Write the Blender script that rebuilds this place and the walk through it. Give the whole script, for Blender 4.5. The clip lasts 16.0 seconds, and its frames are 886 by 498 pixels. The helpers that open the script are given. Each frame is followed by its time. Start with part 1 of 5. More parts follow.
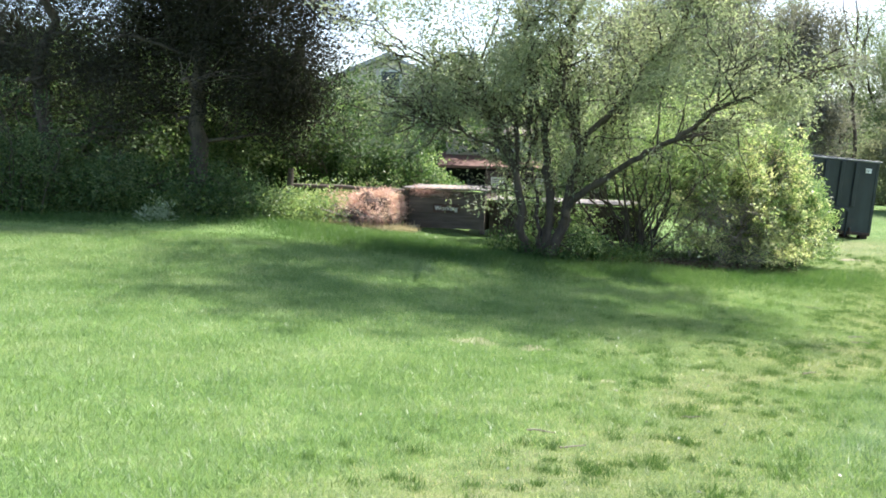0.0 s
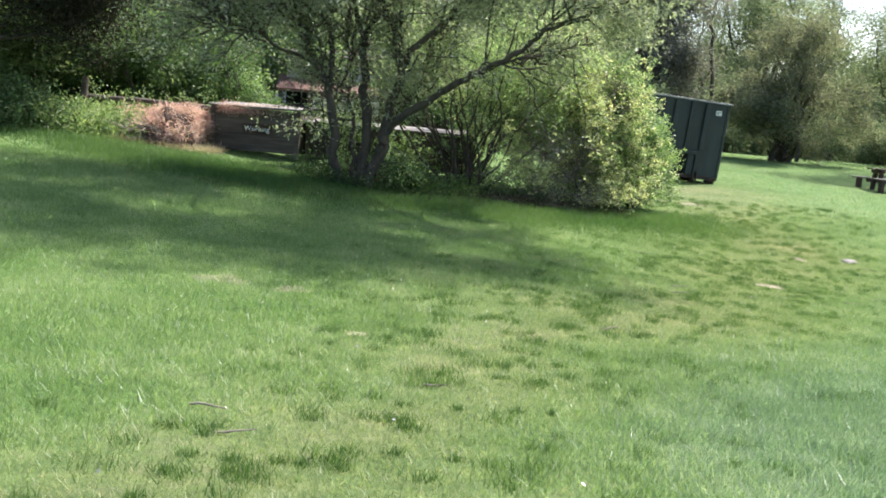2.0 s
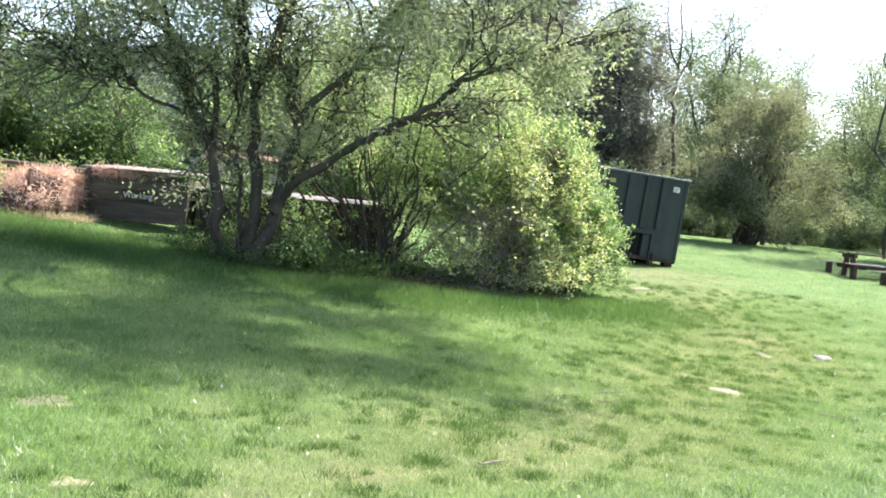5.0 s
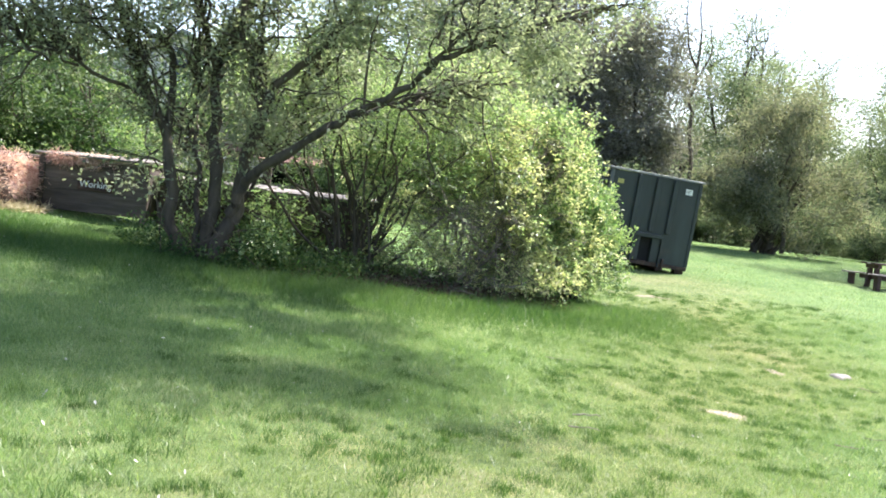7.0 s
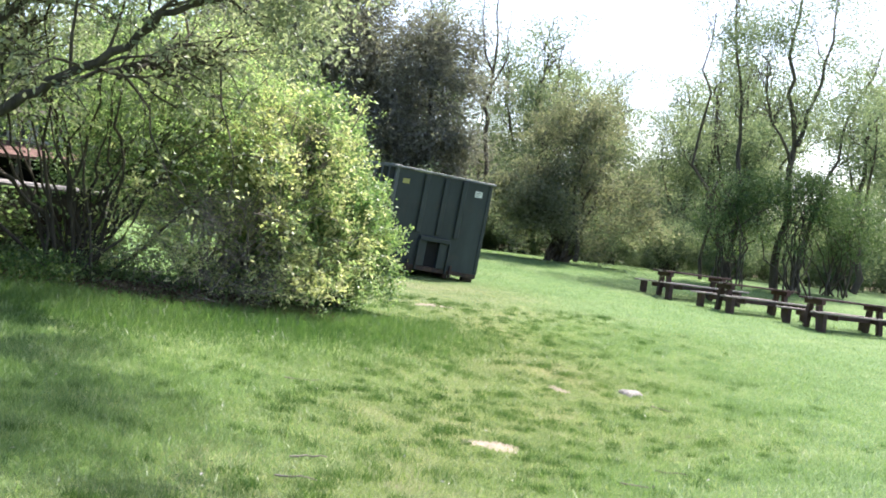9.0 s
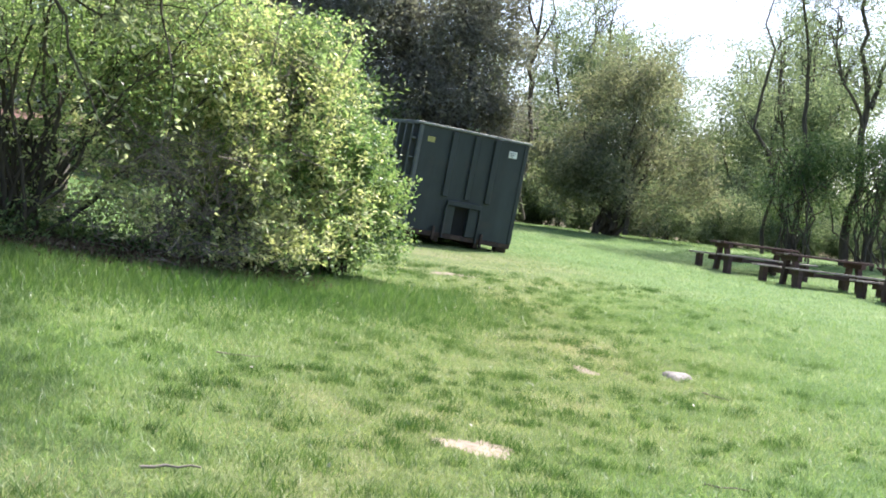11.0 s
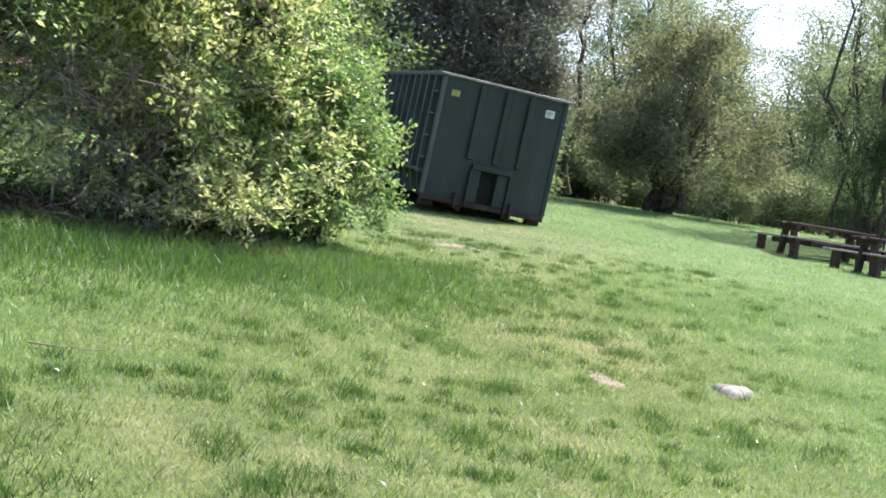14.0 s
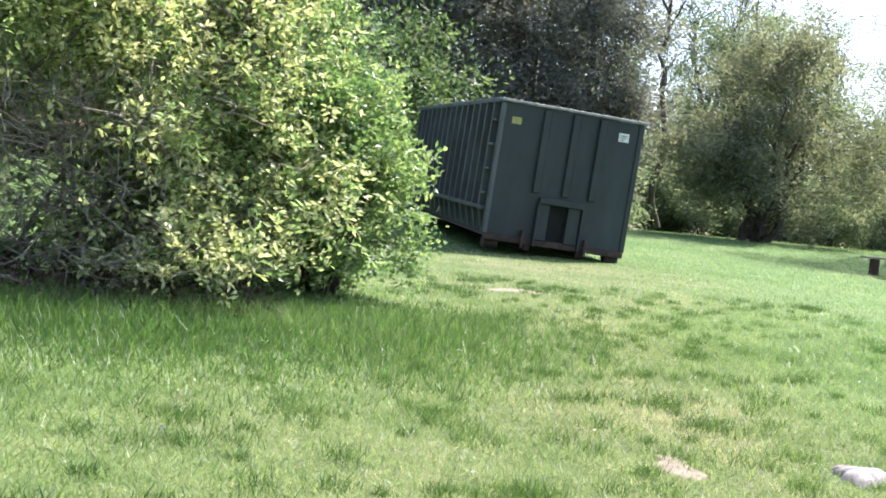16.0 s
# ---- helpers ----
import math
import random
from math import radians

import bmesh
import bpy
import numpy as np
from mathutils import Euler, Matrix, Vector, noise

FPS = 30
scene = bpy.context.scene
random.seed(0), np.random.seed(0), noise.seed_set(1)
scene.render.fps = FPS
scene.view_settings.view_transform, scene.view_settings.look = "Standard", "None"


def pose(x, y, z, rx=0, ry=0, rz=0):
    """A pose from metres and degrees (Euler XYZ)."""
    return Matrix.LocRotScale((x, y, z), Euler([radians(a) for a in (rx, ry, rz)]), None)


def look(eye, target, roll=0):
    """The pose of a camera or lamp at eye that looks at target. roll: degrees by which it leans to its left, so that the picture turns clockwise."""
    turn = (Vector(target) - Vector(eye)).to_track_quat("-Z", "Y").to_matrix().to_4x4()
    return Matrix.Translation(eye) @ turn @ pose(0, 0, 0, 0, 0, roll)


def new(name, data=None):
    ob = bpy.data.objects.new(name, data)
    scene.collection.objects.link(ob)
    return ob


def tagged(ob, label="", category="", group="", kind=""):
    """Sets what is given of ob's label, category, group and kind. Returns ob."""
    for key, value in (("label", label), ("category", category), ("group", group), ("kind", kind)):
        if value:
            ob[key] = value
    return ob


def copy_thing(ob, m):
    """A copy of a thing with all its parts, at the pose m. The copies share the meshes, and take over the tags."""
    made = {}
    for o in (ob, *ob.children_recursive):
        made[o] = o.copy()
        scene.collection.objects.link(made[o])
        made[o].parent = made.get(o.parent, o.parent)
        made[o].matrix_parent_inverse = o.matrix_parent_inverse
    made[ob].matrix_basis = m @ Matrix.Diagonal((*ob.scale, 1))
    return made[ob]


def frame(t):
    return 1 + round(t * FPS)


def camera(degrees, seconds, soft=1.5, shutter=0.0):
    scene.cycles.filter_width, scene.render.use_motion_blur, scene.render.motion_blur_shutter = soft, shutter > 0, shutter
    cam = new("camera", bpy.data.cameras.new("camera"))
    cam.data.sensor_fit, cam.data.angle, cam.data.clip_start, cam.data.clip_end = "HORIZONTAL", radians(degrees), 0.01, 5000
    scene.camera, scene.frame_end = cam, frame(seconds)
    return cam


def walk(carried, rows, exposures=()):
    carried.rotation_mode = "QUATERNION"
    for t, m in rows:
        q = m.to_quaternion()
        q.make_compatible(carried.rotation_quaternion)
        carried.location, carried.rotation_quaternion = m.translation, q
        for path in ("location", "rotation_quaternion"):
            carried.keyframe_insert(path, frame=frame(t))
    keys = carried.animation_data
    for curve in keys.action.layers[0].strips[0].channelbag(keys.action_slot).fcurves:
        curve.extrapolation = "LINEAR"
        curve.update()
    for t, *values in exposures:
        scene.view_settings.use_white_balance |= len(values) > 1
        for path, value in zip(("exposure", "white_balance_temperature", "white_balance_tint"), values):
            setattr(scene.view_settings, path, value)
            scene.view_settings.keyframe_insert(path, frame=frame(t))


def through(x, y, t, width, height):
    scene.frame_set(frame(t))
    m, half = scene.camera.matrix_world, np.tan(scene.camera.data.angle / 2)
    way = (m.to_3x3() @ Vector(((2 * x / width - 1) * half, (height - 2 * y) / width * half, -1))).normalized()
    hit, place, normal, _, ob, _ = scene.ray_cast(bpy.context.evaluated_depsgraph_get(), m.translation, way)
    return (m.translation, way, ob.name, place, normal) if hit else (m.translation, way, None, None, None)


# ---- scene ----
# ---- camera and its walk ----
cam = camera(43.6, 16.0, soft=1.8)
PATH = [
    (0, (-0.12, -0.725, 1.569), (-0.114, 1.271, 1.44), 1.9),
    (0.5, (0.264, -0.111, 1.497), (0.339, 1.882, 1.358), 3.3),
    (1, (0.593, 0.512, 1.419), (0.766, 2.494, 1.213), 5.4),
    (1.5, (0.924, 1.04, 1.343), (1.197, 3.012, 1.157), 3.1),
    (2, (1.193, 1.524, 1.332), (1.435, 3.496, 1.103), 4.6),
    (2.5, (1.418, 2.065, 1.293), (1.669, 4.033, 1.041), 5.0),
    (3, (1.73, 2.611, 1.274), (2.029, 4.568, 0.993), 4.3),
    (3.5, (1.909, 3.11, 1.221), (2.177, 5.083, 1.037), 5.7),
    (4, (2.147, 3.609, 1.18), (2.42, 5.588, 1.069), 2.7),
    (4.5, (2.402, 4.052, 1.197), (2.666, 6.032, 1.11), 3.7),
    (5, (2.639, 4.514, 1.17), (2.921, 6.493, 1.094), 5.3),
    (7.5, (3.809, 6.719, 1.0), (4.05, 8.703, 0.936), 6.3),
    (8, (4.149, 7.424, 0.934), (4.535, 9.387, 0.938), 4.2),
    (8.5, (4.374, 7.807, 0.962), (4.956, 9.721, 0.96), 6.8),
    (11, (5.98, 10.568, 0.637), (6.462, 12.508, 0.587), 6.6),
    (11.5, (6.167, 11.027, 0.594), (6.673, 12.959, 0.488), 8.7),
    (12, (6.434, 11.452, 0.548), (6.955, 13.378, 0.402), 5.2),
    (12.5, (6.631, 11.901, 0.568), (7.109, 13.839, 0.445), 6.0),
    (13, (6.816, 12.364, 0.566), (7.254, 14.312, 0.465), 6.7),
    (13.5, (7.077, 12.79, 0.554), (7.523, 14.738, 0.466), 5.5),
    (14, (7.261, 13.236, 0.493), (7.652, 15.195, 0.392), 8.2),
    (14.5, (7.473, 13.667, 0.491), (7.839, 15.631, 0.396), 7.0),
    (15, (7.728, 14.14, 0.492), (7.947, 16.127, 0.422), 7.3),
    (15.5, (7.886, 14.585, 0.493), (7.899, 16.582, 0.382), 6.3),
    (16, (8.105, 15.079, 0.474), (8.316, 17.068, 0.433), 5.1),
]
EXPOSURES = [(0.0, 1.50, 6220, 13), (1.5, 1.27, 6220, 13), (3.2, 1.06, 6250, 13), (4.0, 1.34, 6250, 13), (5.0, 1.62, 6240, 15), (7.5, 1.66, 6220, 16), (8.5, 1.44, 6220, 16), (11.0, 1.36, 6180, 17), (12.4, 1.08, 6160, 17), (13.5, 1.32, 6140, 17), (14.4, 1.22, 6120, 18), (16.0, 1.54, 6020, 20)]
walk(cam, [(t, look(eye, target, roll)) for t, eye, target, roll in PATH], EXPOSURES)

# ---- world and sun ----
SUN_UP, SUN_SIDE = radians(55), radians(57)      # elevation; turn from straight ahead (+y) towards +x
world = bpy.data.worlds.new("sky")
scene.world = world
world.use_nodes = True
wn, wl = world.node_tree.nodes, world.node_tree.links
sky = wn.new("ShaderNodeTexSky")
sky.sky_type, sky.sun_disc = "NISHITA", False
sky.sun_elevation, sky.sun_rotation = SUN_UP, SUN_SIDE
sky.air_density, sky.dust_density = 1.0, 2.5
wl.new(sky.outputs[0], wn["Background"].inputs[0])
wn["Background"].inputs[1].default_value = 0.15
sun = new("sun", bpy.data.lights.new("sun", "SUN"))
sun.data.energy, sun.data.angle, sun.data.color = 5.0, radians(0.55), (1.0, 0.95, 0.86)
toward_sun = Vector((math.cos(SUN_UP) * math.sin(SUN_SIDE), math.cos(SUN_UP) * math.cos(SUN_SIDE), math.sin(SUN_UP)))
sun.matrix_world = Matrix.Translation((0, 0, 60)) @ toward_sun.to_track_quat("Z", "Y").to_matrix().to_4x4()

# ---- materials ----
def material(name, rough=0.8, metal=0.0):
    m = bpy.data.materials.new(name)
    m.use_nodes = True
    b = m.node_tree.nodes["Principled BSDF"]
    b.inputs["Roughness"].default_value, b.inputs["Metallic"].default_value = rough, metal
    return m, m.node_tree.nodes, m.node_tree.links, b


def ramp(nodes, stops):
    r = nodes.new("ShaderNodeValToRGB")
    e = r.color_ramp.elements
    while len(e) < len(stops):
        e.new(0.5)
    for k, (p, c) in zip(e, stops):
        k.position, k.color = p, (*c, 1)
    return r


def noise_tex(nodes, links, scale, detail=4.0, rough=0.55, stretch=None, source="Object"):
    tc = nodes.new("ShaderNodeTexCoord")
    n = nodes.new("ShaderNodeTexNoise")
    n.inputs["Scale"].default_value, n.inputs["Detail"].default_value, n.inputs["Roughness"].default_value = scale, detail, rough
    if stretch:
        mp = nodes.new("ShaderNodeMapping")
        mp.inputs["Scale"].default_value = stretch
        links.new(tc.outputs[source], mp.inputs[0])
        links.new(mp.outputs[0], n.inputs["Vector"])
    else:
        links.new(tc.outputs[source], n.inputs["Vector"])
    return n


def mix_colour(nodes, links, fac, a, b, blend="MIX"):
    mx = nodes.new("ShaderNodeMix")
    mx.data_type, mx.blend_type = "RGBA", blend
    for sock, v in ((mx.inputs[0], fac), (mx.inputs[6], a), (mx.inputs[7], b)):
        if isinstance(v, (int, float)):
            sock.default_value = v
        elif isinstance(v, tuple):
            sock.default_value = (*v, 1)
        else:
            links.new(v, sock)
    return mx.outputs[2]


def bump(nodes, links, b, height, strength=0.3, distance=0.02):
    k = nodes.new("ShaderNodeBump")
    k.inputs["Strength"].default_value, k.inputs["Distance"].default_value = strength, distance
    links.new(height, k.inputs["Height"])
    links.new(k.outputs[0], b.inputs["Normal"])


def leaf_material(name, stops, through=0.45, rough=0.42, patch=0.5, warmth=(1.22, 1.0, 1.75), gloss=0.45):
    """Leaves: a colour for each leaf, drifting over the crown, partly letting light through."""
    m, n, l, b = material(name, rough)
    geo = n.new("ShaderNodeNewGeometry")
    r = ramp(n, [(p, (c[0] * warmth[0], c[1] * warmth[1], c[2] * warmth[2])) for p, c in stops])
    big = noise_tex(n, l, patch, 2.0)
    add = n.new("ShaderNodeMath")
    add.operation = "MULTIPLY_ADD"
    l.new(big.outputs[0], add.inputs[0])
    add.inputs[1].default_value = 1.3
    half = n.new("ShaderNodeMath")
    half.operation = "MULTIPLY_ADD"
    l.new(geo.outputs["Random Per Island"], half.inputs[0])
    half.inputs[1].default_value, half.inputs[2].default_value = 0.75, -0.52
    l.new(half.outputs[0], add.inputs[2])
    l.new(add.outputs[0], r.inputs[0])
    l.new(r.outputs[0], b.inputs["Base Color"])
    t = n.new("ShaderNodeBsdfTranslucent")
    warm = mix_colour(n, l, 1.0, r.outputs[0], (1.35, 1.45, 0.95), "MULTIPLY")
    l.new(warm, t.inputs[0])
    mx = n.new("ShaderNodeMixShader")
    mx.inputs[0].default_value = through
    l.new(b.outputs[0], mx.inputs[1])
    l.new(t.outputs[0], mx.inputs[2])
    l.new(mx.outputs[0], n["Material Output"].inputs[0])
    b.inputs["Specular IOR Level"].default_value = gloss
    return m


def surface_material(name, stops, scale, rough=0.8, metal=0.0, stretch=None, relief=0.3, fine=8.0, dirt=None, vary=0.0):
    """Grain at one scale, stains at a second, a little relief, and a tint of its own for each piece."""
    m, n, l, b = material(name, rough, metal)
    g = noise_tex(n, l, scale, 6.0, 0.6, stretch)
    r = ramp(n, stops)
    l.new(g.outputs[0], r.inputs[0])
    col = r.outputs[0]
    big = noise_tex(n, l, scale / fine, 3.0)
    shade = ramp(n, [(0.3, (0.65, 0.65, 0.65)), (0.7, (1.15, 1.15, 1.15))])
    l.new(big.outputs[0], shade.inputs[0])
    col = mix_colour(n, l, 0.8, col, shade.outputs[0], "MULTIPLY")
    if dirt:
        d = noise_tex(n, l, scale / fine * 2.3, 5.0, 0.7)
        dr = ramp(n, [(0.55, (0, 0, 0)), (0.72, (1, 1, 1))])
        l.new(d.outputs[0], dr.inputs[0])
        col = mix_colour(n, l, dr.outputs[0], col, dirt)
    if vary:
        info = n.new("ShaderNodeObjectInfo")
        vr = ramp(n, [(0.0, (1 - vary,) * 3), (1.0, (1 + vary,) * 3)])
        l.new(info.outputs["Random"], vr.inputs[0])
        col = mix_colour(n, l, 1.0, col, vr.outputs[0], "MULTIPLY")
    l.new(col, b.inputs["Base Color"])
    if relief:
        bump(n, l, b, g.outputs[0], relief, 0.02)
    return m


def lawn_material():
    """Lush turf, trodden thin and dry along the worn track (the ground's 'wear'), cooler on the damp side (its 'damp')."""
    m, n, l, b = material("lawn", 0.9)
    a = noise_tex(n, l, 0.35, 4.0, 0.6)
    c = noise_tex(n, l, 3.2, 6.0, 0.7)
    f = noise_tex(n, l, 55.0, 4.0, 0.7)
    r1 = ramp(n, [(0.3, (0.078, 0.145, 0.036)), (0.5, (0.108, 0.182, 0.050)), (0.72, (0.155, 0.212, 0.076))])
    l.new(a.outputs[0], r1.inputs[0])
    zone = {}
    for name in ("wear", "damp"):
        zone[name] = n.new("ShaderNodeAttribute")
        zone[name].attribute_name = name
    cool = mix_colour(n, l, zone["damp"].outputs["Fac"], r1.outputs[0], (0.105, 0.175, 0.070))
    worn = ramp(n, [(0.3, (0.085, 0.130, 0.038)), (0.5, (0.122, 0.158, 0.056)), (0.72, (0.185, 0.185, 0.095))])
    l.new(a.outputs[0], worn.inputs[0])
    col = mix_colour(n, l, zone["wear"].outputs["Fac"], cool, worn.outputs[0])
    r2 = ramp(n, [(0.35, (0.62, 0.72, 0.62)), (0.55, (1, 1, 1)), (0.75, (1.35, 1.2, 1.25))])
    l.new(c.outputs[0], r2.inputs[0])
    r3 = ramp(n, [(0.3, (0.45, 0.5, 0.45)), (0.65, (1.3, 1.25, 1.2))])
    l.new(f.outputs[0], r3.inputs[0])
    col = mix_colour(n, l, 1.0, col, r2.outputs[0], "MULTIPLY")
    col = mix_colour(n, l, 0.8, col, r3.outputs[0], "MULTIPLY")
    dry = noise_tex(n, l, 1.3, 7.0, 0.75)
    dr = ramp(n, [(0.53, (0, 0, 0)), (0.74, (0.7, 0.7, 0.7))])
    l.new(dry.outputs[0], dr.inputs[0])
    some = n.new("ShaderNodeMath")
    some.operation = "MULTIPLY"
    l.new(dr.outputs[0], some.inputs[0])
    l.new(zone["wear"].outputs["Fac"], some.inputs[1])
    col = mix_colour(n, l, some.outputs[0], col, (0.235, 0.200, 0.125))
    l.new(col, b.inputs["Base Color"])
    bump(n, l, b, f.outputs[0], 0.7, 0.03)
    b.inputs["Specular IOR Level"].default_value = 0.2
    return m


LAWN = lawn_material()
GRASS = leaf_material("grass_blade", [(0.05, (0.086, 0.152, 0.040)), (0.45, (0.138, 0.218, 0.066)), (0.75, (0.195, 0.270, 0.098)), (0.95, (0.300, 0.345, 0.175))], 0.5, 0.42, 1.1, (1.04, 1.0, 1.16), 0.6)
WORN = leaf_material("worn_grass_blade", [(0.05, (0.105, 0.160, 0.048)), (0.45, (0.175, 0.232, 0.080)), (0.75, (0.245, 0.285, 0.118)), (0.95, (0.380, 0.350, 0.210))], 0.5, 0.45, 1.1, (1.04, 1.0, 1.16), 0.4)
COOL = leaf_material("damp_grass_blade", [(0.05, (0.080, 0.138, 0.060)), (0.45, (0.130, 0.200, 0.096)), (0.75, (0.175, 0.246, 0.132)), (0.95, (0.285, 0.335, 0.225))], 0.5, 0.42, 1.1, (1.04, 1.0, 1.16), 0.6)
TUFT = leaf_material("tuft_blade", [(0.1, (0.036, 0.080, 0.018)), (0.6, (0.066, 0.125, 0.032)), (0.95, (0.120, 0.180, 0.056))], 0.42, 0.5, 0.6, (1.0, 1.0, 1.0), 0.2)
# Darker than the lawn blades: the island's shade is put into this green.
TALL = leaf_material("tall_grass_blade", [(0.1, (0.042, 0.092, 0.022)), (0.6, (0.080, 0.150, 0.040)), (0.95, (0.155, 0.215, 0.080))], 0.45, 0.45, 0.4, (1.0, 1.0, 1.0), 0.4)
WILLOW = leaf_material("greygreen_leaf", [(0.1, (0.120, 0.172, 0.070)), (0.5, (0.195, 0.268, 0.105)), (0.9, (0.290, 0.365, 0.155))], 0.55)
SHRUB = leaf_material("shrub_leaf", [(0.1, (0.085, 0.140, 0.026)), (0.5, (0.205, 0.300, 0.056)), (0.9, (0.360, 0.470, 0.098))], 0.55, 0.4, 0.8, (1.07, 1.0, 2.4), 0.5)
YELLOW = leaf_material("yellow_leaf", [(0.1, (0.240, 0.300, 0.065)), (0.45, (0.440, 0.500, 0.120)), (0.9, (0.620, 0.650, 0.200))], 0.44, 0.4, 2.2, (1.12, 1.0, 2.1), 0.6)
FRESH = leaf_material("fresh_leaf", [(0.1, (0.060, 0.155, 0.032)), (0.5, (0.125, 0.250, 0.055)), (0.9, (0.230, 0.370, 0.095))], 0.46, 0.4, 0.5, (1.38, 1.0, 1.8), 0.5)
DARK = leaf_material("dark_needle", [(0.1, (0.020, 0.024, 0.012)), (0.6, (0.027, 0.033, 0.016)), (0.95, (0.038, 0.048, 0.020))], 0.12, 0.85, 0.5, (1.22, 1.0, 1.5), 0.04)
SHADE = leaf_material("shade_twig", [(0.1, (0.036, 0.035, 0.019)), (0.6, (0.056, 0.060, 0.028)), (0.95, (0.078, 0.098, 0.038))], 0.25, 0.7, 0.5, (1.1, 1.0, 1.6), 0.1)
SPRUCE = leaf_material("spruce_needle", [(0.1, (0.110, 0.120, 0.066)), (0.6, (0.175, 0.190, 0.100)), (0.95, (0.250, 0.275, 0.140))], 0.4, 0.7, 0.5, (1.12, 1.0, 1.7), 0.1)
OLIVE = leaf_material("olive_leaf", [(0.1, (0.095, 0.128, 0.050)), (0.5, (0.140, 0.178, 0.070)), (0.9, (0.205, 0.240, 0.102))], 0.48, 0.7, 0.5, (1.22, 1.0, 1.75), 0.15)
FAR = leaf_material("far_leaf", [(0.1, (0.075, 0.125, 0.045)), (0.5, (0.140, 0.210, 0.075)), (0.9, (0.230, 0.310, 0.120))], 0.5, 0.7, 0.15, (1.22, 1.0, 1.75), 0.15)
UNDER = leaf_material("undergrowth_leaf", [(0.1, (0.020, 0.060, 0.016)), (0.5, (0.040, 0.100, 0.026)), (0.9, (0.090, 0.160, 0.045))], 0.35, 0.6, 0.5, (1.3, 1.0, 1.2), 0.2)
PALE_LEAF = leaf_material("silvery_leaf", [(0.1, (0.16, 0.22, 0.13)), (0.5, (0.26, 0.33, 0.22)), (0.95, (0.40, 0.46, 0.34))], 0.35, 0.5, 0.8, (1.0, 1.0, 1.0), 0.4)
HEDGE = leaf_material("hedge_leaf", [(0.1, (0.034, 0.076, 0.022)), (0.5, (0.074, 0.140, 0.038)), (0.9, (0.150, 0.230, 0.068))], 0.36, 0.55, 0.5, (1.22, 1.0, 1.5), 0.25)
BARK = surface_material("bark", [(0.3, (0.036, 0.029, 0.020)), (0.7, (0.108, 0.088, 0.062))], 9.0, 0.95, 0, (1, 1, 0.25), 0.8)
DEAD = surface_material("dead_twig", [(0.3, (0.13, 0.105, 0.085)), (0.7, (0.29, 0.25, 0.21))], 12.0, 0.95, 0, None, 0.3)
WOOD = surface_material("weathered_wood", [(0.3, (0.055, 0.043, 0.034)), (0.7, (0.125, 0.100, 0.080))], 6.0, 0.9, 0, (0.3, 3, 3), 0.5, 6.0, None, 0.22)
LID = surface_material("lid_wood", [(0.3, (0.125, 0.11, 0.098)), (0.7, (0.24, 0.215, 0.195))], 7.0, 0.9, 0, (0.3, 4, 4), 0.4, 6.0, None, 0.15)
TABLE = surface_material("table_wood", [(0.3, (0.040, 0.020, 0.016)), (0.7, (0.090, 0.046, 0.036))], 6.0, 0.75, 0, (0.3, 4, 4), 0.4, 6.0, None, 0.25)
# Sky reflection on the plank tops is put into this pale wood.
PALE = surface_material("sky_sheen_plank", [(0.3, (0.20, 0.15, 0.13)), (0.7, (0.38, 0.32, 0.29))], 7.0, 0.7, 0, (0.3, 4, 4), 0.4, 6.0, None, 0.2)
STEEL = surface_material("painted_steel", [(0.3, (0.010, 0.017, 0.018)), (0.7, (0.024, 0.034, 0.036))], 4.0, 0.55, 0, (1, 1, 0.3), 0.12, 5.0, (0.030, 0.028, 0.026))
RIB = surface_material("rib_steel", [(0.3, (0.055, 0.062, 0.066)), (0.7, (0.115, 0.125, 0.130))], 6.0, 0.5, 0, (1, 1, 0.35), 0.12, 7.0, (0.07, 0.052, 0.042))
RUST = surface_material("rusty_steel", [(0.3, (0.030, 0.022, 0.018)), (0.7, (0.085, 0.052, 0.036))], 9.0, 0.85, 0.1, None, 0.3)
RIM = surface_material("rim_steel", [(0.3, (0.15, 0.15, 0.15)), (0.7, (0.30, 0.30, 0.285))], 8.0, 0.6, 0, None, 0.15)
# Near-black that stands for the shade inside openings.
BLACK = surface_material("opening_shade", [(0.3, (0.006, 0.006, 0.006)), (0.7, (0.012, 0.012, 0.012))], 5.0, 0.9, 0, None, 0)
WHITE = surface_material("white_sign", [(0.3, (0.62, 0.62, 0.60)), (0.7, (0.80, 0.80, 0.78))], 12.0, 0.6, 0, None, 0)
YELLOW_SIGN = surface_material("yellow_sign", [(0.3, (0.22, 0.20, 0.06)), (0.7, (0.42, 0.38, 0.12))], 12.0, 0.6, 0, None, 0)
DIRT = surface_material("bare_earth", [(0.3, (0.17, 0.138, 0.095)), (0.7, (0.33, 0.270, 0.195))], 14.0, 0.95, 0, None, 0.6)
DRY = surface_material("dry_turf", [(0.3, (0.13, 0.15, 0.062)), (0.7, (0.25, 0.225, 0.13))], 24.0, 0.95, 0, None, 0.6)
STONE = surface_material("pale_stone", [(0.3, (0.16, 0.145, 0.125)), (0.7, (0.31, 0.285, 0.255))], 16.0, 0.9, 0, None, 0.6)
STRAW = leaf_material("pine_straw", [(0.1, (0.340, 0.190, 0.175)), (0.5, (0.640, 0.420, 0.395)), (0.95, (0.800, 0.640, 0.600))], 0.35, 0.8, 1.2, (1.0, 1.0, 1.0), 0.2)
